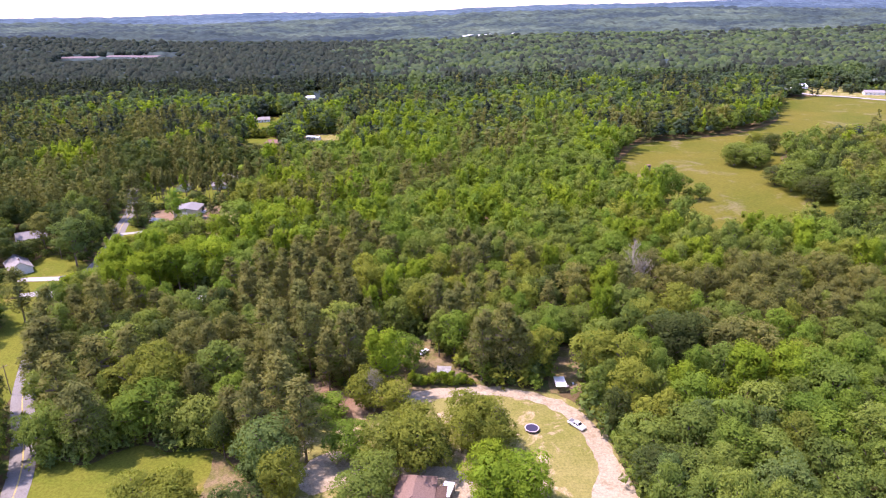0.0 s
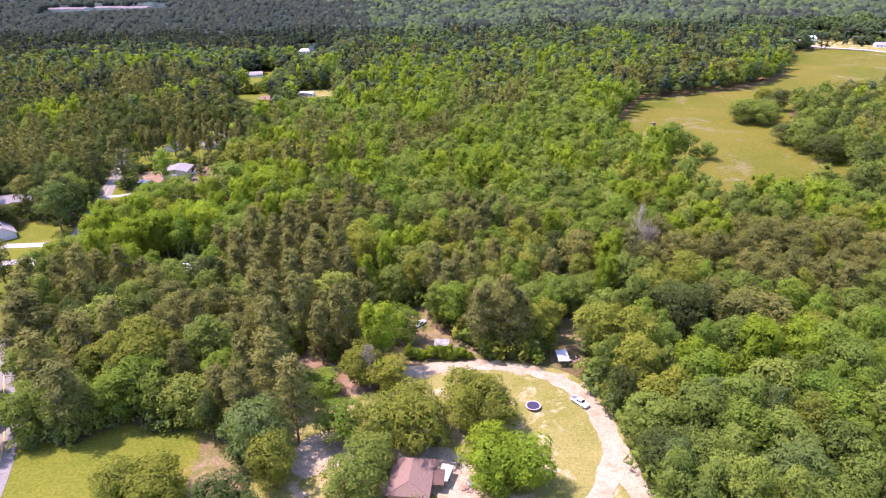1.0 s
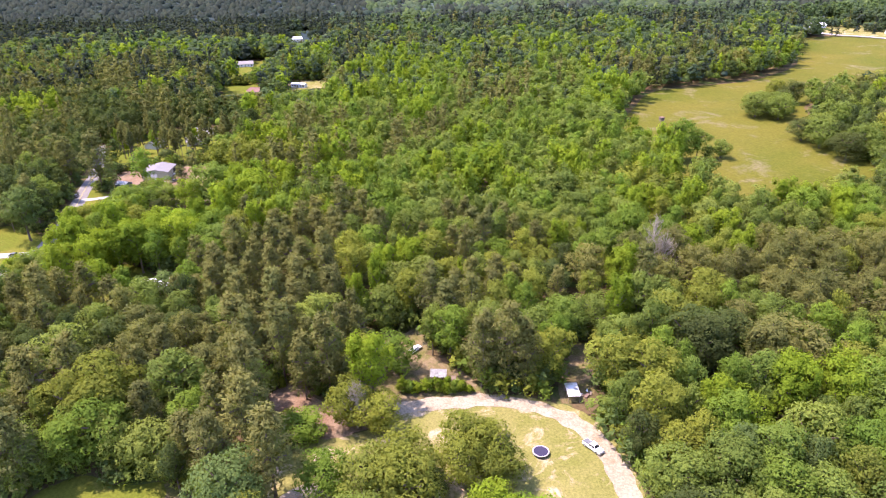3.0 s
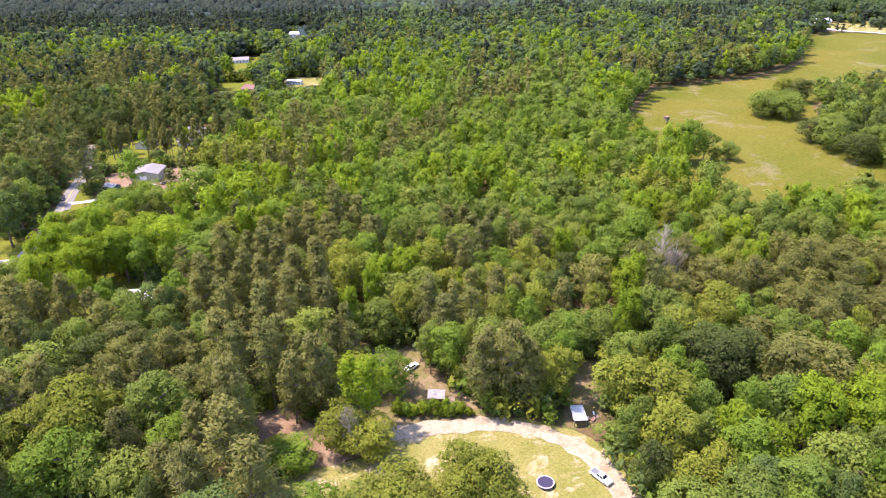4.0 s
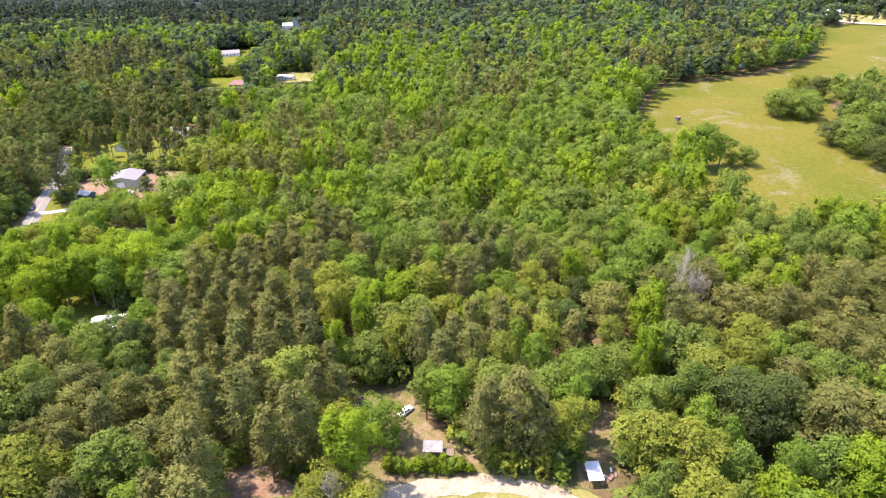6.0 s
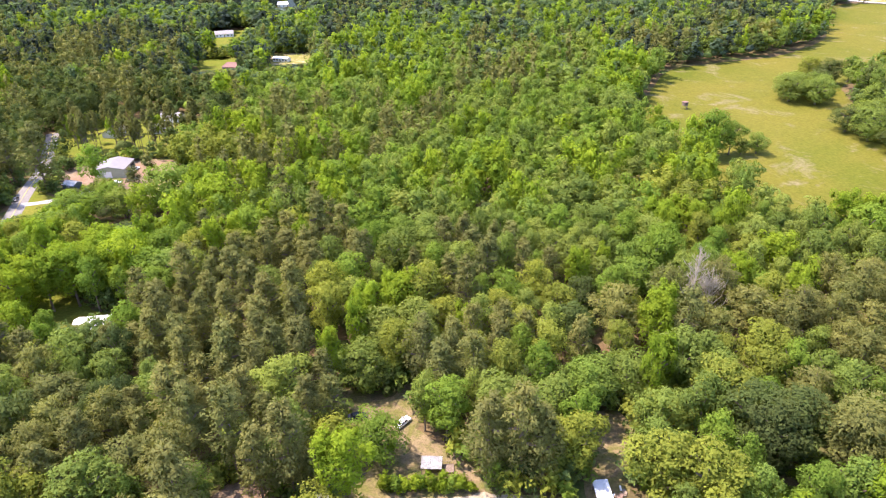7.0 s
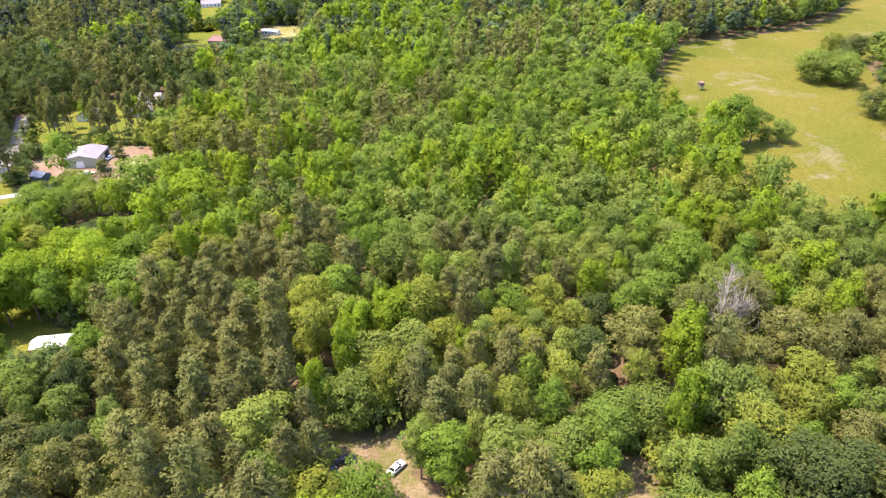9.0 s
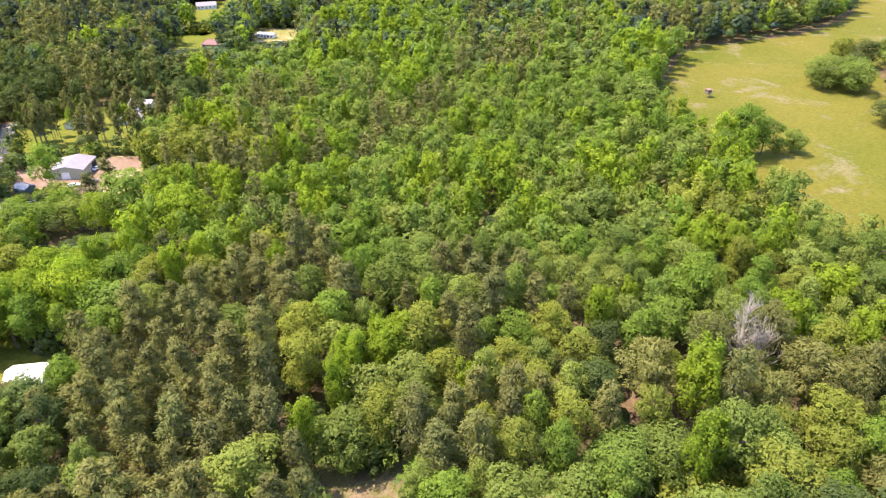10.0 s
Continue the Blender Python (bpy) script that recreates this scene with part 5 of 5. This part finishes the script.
# the woods beyond: real crowns, joined
KINDS = [k for k in LEAF if k != "pine_thin"]
# leaf colours greyed and blued for haze; dark and pine lowered for cloud shade
HAZED_LEAF = {k: leaves("far_" + k, *c, 0.42, 0) for k, c in {
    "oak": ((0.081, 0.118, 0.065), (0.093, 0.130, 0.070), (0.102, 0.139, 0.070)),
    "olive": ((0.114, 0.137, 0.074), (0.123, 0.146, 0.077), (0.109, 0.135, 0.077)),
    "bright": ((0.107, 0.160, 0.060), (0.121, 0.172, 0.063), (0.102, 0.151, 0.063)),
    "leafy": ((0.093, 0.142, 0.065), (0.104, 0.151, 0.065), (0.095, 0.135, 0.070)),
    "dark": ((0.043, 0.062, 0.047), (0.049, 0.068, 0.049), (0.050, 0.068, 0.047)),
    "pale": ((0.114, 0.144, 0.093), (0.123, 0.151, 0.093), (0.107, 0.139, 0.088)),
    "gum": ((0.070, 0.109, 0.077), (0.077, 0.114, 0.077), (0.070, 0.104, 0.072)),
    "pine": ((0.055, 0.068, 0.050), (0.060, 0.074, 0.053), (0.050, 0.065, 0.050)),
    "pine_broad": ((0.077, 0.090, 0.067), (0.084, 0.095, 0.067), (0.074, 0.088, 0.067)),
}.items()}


def woods(name, sites, make, variants, label):
    lib = {}
    for shape in ("round", "tall", "pine", "cedar"):
        lib[shape] = [make(rng, shape) for _ in range(variants)]
    vs, qs, ts, qm, tm, qt, tt, ns_, off = [], [], [], [], [], [], [], [], 0
    for x, y, h, r, kind in sites:
        # the haze-tinted leaf colours grow likelier with distance
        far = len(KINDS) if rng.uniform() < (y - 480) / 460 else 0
        v, q, t, nn = lib[SHAPE[kind]][rng.integers(variants)]
        a = rng.uniform(0, 6.28)
        ca, sa = math.cos(a) * r, math.sin(a) * r
        vs.append(np.stack([x + v[:, 0] * ca - v[:, 1] * sa, y + v[:, 0] * sa + v[:, 1] * ca, float(land(x, y)) + v[:, 2] * h], 1))
        ns_.append(np.stack([nn[:, 0] * ca - nn[:, 1] * sa, nn[:, 0] * sa + nn[:, 1] * ca, nn[:, 2] * r], 1) / r)
        qs.append(q + off)
        ts.append(t + off)
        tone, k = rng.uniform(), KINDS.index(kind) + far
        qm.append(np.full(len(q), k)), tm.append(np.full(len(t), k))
        qt.append(np.full(len(q), tone)), tt.append(np.full(len(t), tone))
        off += len(v)
    me = fill(name, np.vstack(vs), np.vstack(qs), np.vstack(ts), np.vstack(ns_), [LEAF[k] for k in KINDS] + [HAZED_LEAF[k] for k in KINDS], np.concatenate(qm), np.concatenate(tm), np.concatenate(qt), np.concatenate(tt))
    return tagged(new(name, me), label, "woods", "", "stuff")


def mid_crown(rng, shape):
    return leafy_crown(rng, 520, 0.152 if shape in ("round", "tall") else 0.172, 22, shape, 7, 0.40)


def slight_crown(rng, shape):
    return leafy_crown(rng, 130, 0.30 if shape in ("round", "tall") else 0.33, 9, shape, 5, 0.28)


def hazy_crown(rng, shape):
    return leafy_crown(rng, 64, 0.42, 6, shape, 4, 0.25)


_bm = bmesh.new()
bmesh.ops.create_icosphere(_bm, subdivisions=2, radius=1)
DOME_V = np.array([v.co[:] for v in _bm.verts])
DOME_F = np.array([[v.index for v in f.verts] for f in _bm.faces if max(v.co.z for v in f.verts) > -0.1])
_bm.free()


def far_crown(rng, shape):
    """A treetop seen from far off: a lumpy dome, pointed for pines and poplars."""
    tall = 0.42 if shape in ("pine", "tall") else 0.30
    lumps = unit(rng.normal(size=(7, 3)) + np.array([0, 0, 0.7]))
    swell = 0.80 + 0.36 * np.max(np.clip(DOME_V @ lumps.T, 0, 1) ** 8, axis=1) + rng.uniform(-0.05, 0.05, len(DOME_V))
    v = DOME_V * swell[:, None]
    if shape in ("pine", "tall"):
        v[:, :2] *= (1 - 0.35 * np.clip(v[:, 2:], 0, 1))
    n = unit(DOME_V * 0.8 + 0.9 * np.sum(lumps[None] * (np.clip(DOME_V @ lumps.T, 0, 1) ** 8)[:, :, None], axis=1) + rng.normal(size=DOME_V.shape) * 0.12)
    return v * np.array([1, 1, tall]) + np.array([0, 0, 0.66]), NO_QUADS, DOME_F, n


near_woods, back_woods, low = SPARE, [], []
for gy_ in np.arange(NEAR_END + 3, 700, 8.2):
    w = 0.70 * gy_ + 25
    for gx_ in np.arange(-w, w, 8.2):
        x, y = gx_ + random.uniform(-3.4, 3.4), gy_ + random.uniform(-3.4, 3.4)
        if is_open(x, y) or not room(x, y, 2, 0.8):
            continue
        kind = kind_at(x, y, random.random())
        (near_woods if y < 480 else back_woods).append((x, y, min(random.uniform(*HEIGHT[kind]), cap(x, y)), min(random.uniform(*WIDTH[kind]) * 1.03, 0.8 * cap(x, y)), kind))
woods("mixed_woodland", near_woods, mid_crown, 8, "dense mixed woodland of pines, oaks and poplars")
woods("mixed_woodland", back_woods, slight_crown, 8, "dense mixed woodland farther back")
far_woods = []
for gy_ in np.arange(704, 1000, 9.6):
    w = 0.72 * gy_ + 30
    for gx_ in np.arange(-w, w, 9.8):
        x, y = gx_ + random.uniform(-4.2, 4.2), gy_ + random.uniform(-4.2, 4.2)
        if is_open(x, y) or not room(x, y, 2, 0.8) or cap(x, y) < 4.5:
            continue
        kind = kind_at(x, y, random.random())
        far_woods.append((x, y, min(random.uniform(*HEIGHT[kind]), cap(x, y)), min(random.uniform(*WIDTH[kind]) * 1.35, 0.8 * cap(x, y)), kind))
woods("mixed_woodland", far_woods, hazy_crown, 8, "dense mixed woodland beyond the field")
for gy_ in np.arange(118, 700, 7.5):
    w = 0.69 * gy_ + 25
    for gx_ in np.arange(-w, w, 7.5):
        x, y = gx_ + random.uniform(-3.6, 3.6), gy_ + random.uniform(-3.6, 3.6)
        if any(is_open(x + d, y + e) for d, e in ((0, 0), (3, 0), (-3, 0), (0, 3), (0, -3))) or not room(x, y, 1, 0.55):
            continue
        # low growth on the left is all dark-leaved, partly in place of cloud shade
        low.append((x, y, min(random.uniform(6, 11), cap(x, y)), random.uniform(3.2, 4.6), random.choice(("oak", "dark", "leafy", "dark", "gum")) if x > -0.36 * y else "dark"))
edge = []
for gy_ in np.arange(112, 470, 3.4):
    w = 0.69 * gy_ + 25
    for gx_ in np.arange(-w, w, 3.4):
        x, y = gx_ + random.uniform(-1.6, 1.6), gy_ + random.uniform(-1.6, 1.6)
        if is_open(x, y) or not room(x, y, 0.5, 0.12):
            continue
        if any(is_open(x + d, y + e) for d, e in ((4.5, 0), (-4.5, 0), (0, -5), (3, -4), (-3, -4))):
            h = min(random.uniform(3, 10), cap(x, y))
            # left-hand edges lean to darker leaf colours, some of it shade
            edge.append((x, y, h, random.uniform(0.3, 0.42) * h + 0.8, random.choice(("oak", "leafy", "olive", "dark", "gum")) if x > -0.45 * y else random.choice(("dark", "oak", "gum"))))


for sx, sy, half, reach in SIGHTS:
    far = math.hypot(sx, sy - 60)
    ux, uy = sx / far, (sy - 60) / far
    back = 62 if half > 100 else 54 if sy < 730 else 26
    for u in np.arange(-half - 14, half + 15, 4.5) if sy > 480 else ():
        for b in (-6, 0, 7):
            edge.append((sx + uy * u + ux * (back + b + random.uniform(-3, 3)), sy - ux * u + uy * (back + b + random.uniform(-3, 3)), random.uniform(6, 12), random.uniform(3.5, 5.5), random.choice(("oak", "olive", "gum", "leafy"))))


def edge_crown(rng, shape):
    return leafy_crown(rng, 110, 0.28, 7, "full", 3)


woods("edge_growth", edge, edge_crown, 8, "leafy saplings and shrubs along the wood's edges")
woods("understory", low, far_crown, 8, "young trees and saplings under the canopy")
sites = []
gy_ = 1000.0
while gy_ < 2100:
    step = 8.8 + (gy_ - 700) / 120
    w = 0.72 * gy_ + 40
    for gx_ in np.arange(-w, w, step):
        x, y = gx_ + random.uniform(-0.7, 0.7) * step, gy_ + random.uniform(-0.7, 0.7) * step
        if is_open(x, y) or not room(x, y, 2, 0.8) or cap(x, y) < 4.5:
            continue
        kind = kind_at(x, y, random.random())
        sites.append((x, y, min(random.uniform(18, 24), cap(x, y)), step * random.choice((0.40, 0.48, 0.55, 0.62, 0.72)), kind))
    gy_ += step * 0.92
woods("distant_woodland", sites, far_crown, 10, "unbroken distant woodland canopy")

# lower treetops that close the distant canopy, and the woods towards the horizon
ys = [705.0]
while ys[-1] < 4650:
    ys.append(ys[-1] + 9 + max(0, ys[-1] - 700) / 70)
vs, n = [], 240
for y in ys:
    w = 0.75 * y + 60
    xs = np.linspace(-w, w, n) + rng.uniform(-0.4, 0.4, n) * 2 * w / n
    yy = y + rng.uniform(-4, 4, n)
    top = 9.5 if y < 1000 else 15
    lid = np.array([cap(a, b) for a, b in zip(xs, yy)]) - 1 if y < 1720 else 99.0
    vs.append(np.stack([xs, yy, land(xs, yy) + np.clip(np.minimum(top + rng.uniform(-2, 3, n) * (1 if y < 2060 else 2.2), lid), 1.0, 99)], 1))
vs = np.vstack(vs)
fs, which = [], []
for j in range(len(ys) - 1):
    for i in range(n - 1):
        x, y = vs[j * n + i][:2]
        if y < 1000 and any(is_open(x + d, y + e) for d in (-4, 10) for e in (-4, 12)):
            continue
        fs.append((j * n + i, j * n + i + 1, (j + 1) * n + i + 1, (j + 1) * n + i))
        # bluest colour past about 3300 m, cloud-shadow colour on the far left
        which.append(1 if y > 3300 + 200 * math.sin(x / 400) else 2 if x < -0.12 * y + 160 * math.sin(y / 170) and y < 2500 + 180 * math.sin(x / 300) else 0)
me = fill("horizon_woods", vs, np.array(fs), np.zeros((0, 3), int), None, [FARWOOD, HILL, SHADEWOOD], np.array(which), np.zeros(0))
tagged(new("horizon_woods", me), "wooded hills along the horizon, haze and cloud shade in their colour", "woods", "", "stuff")
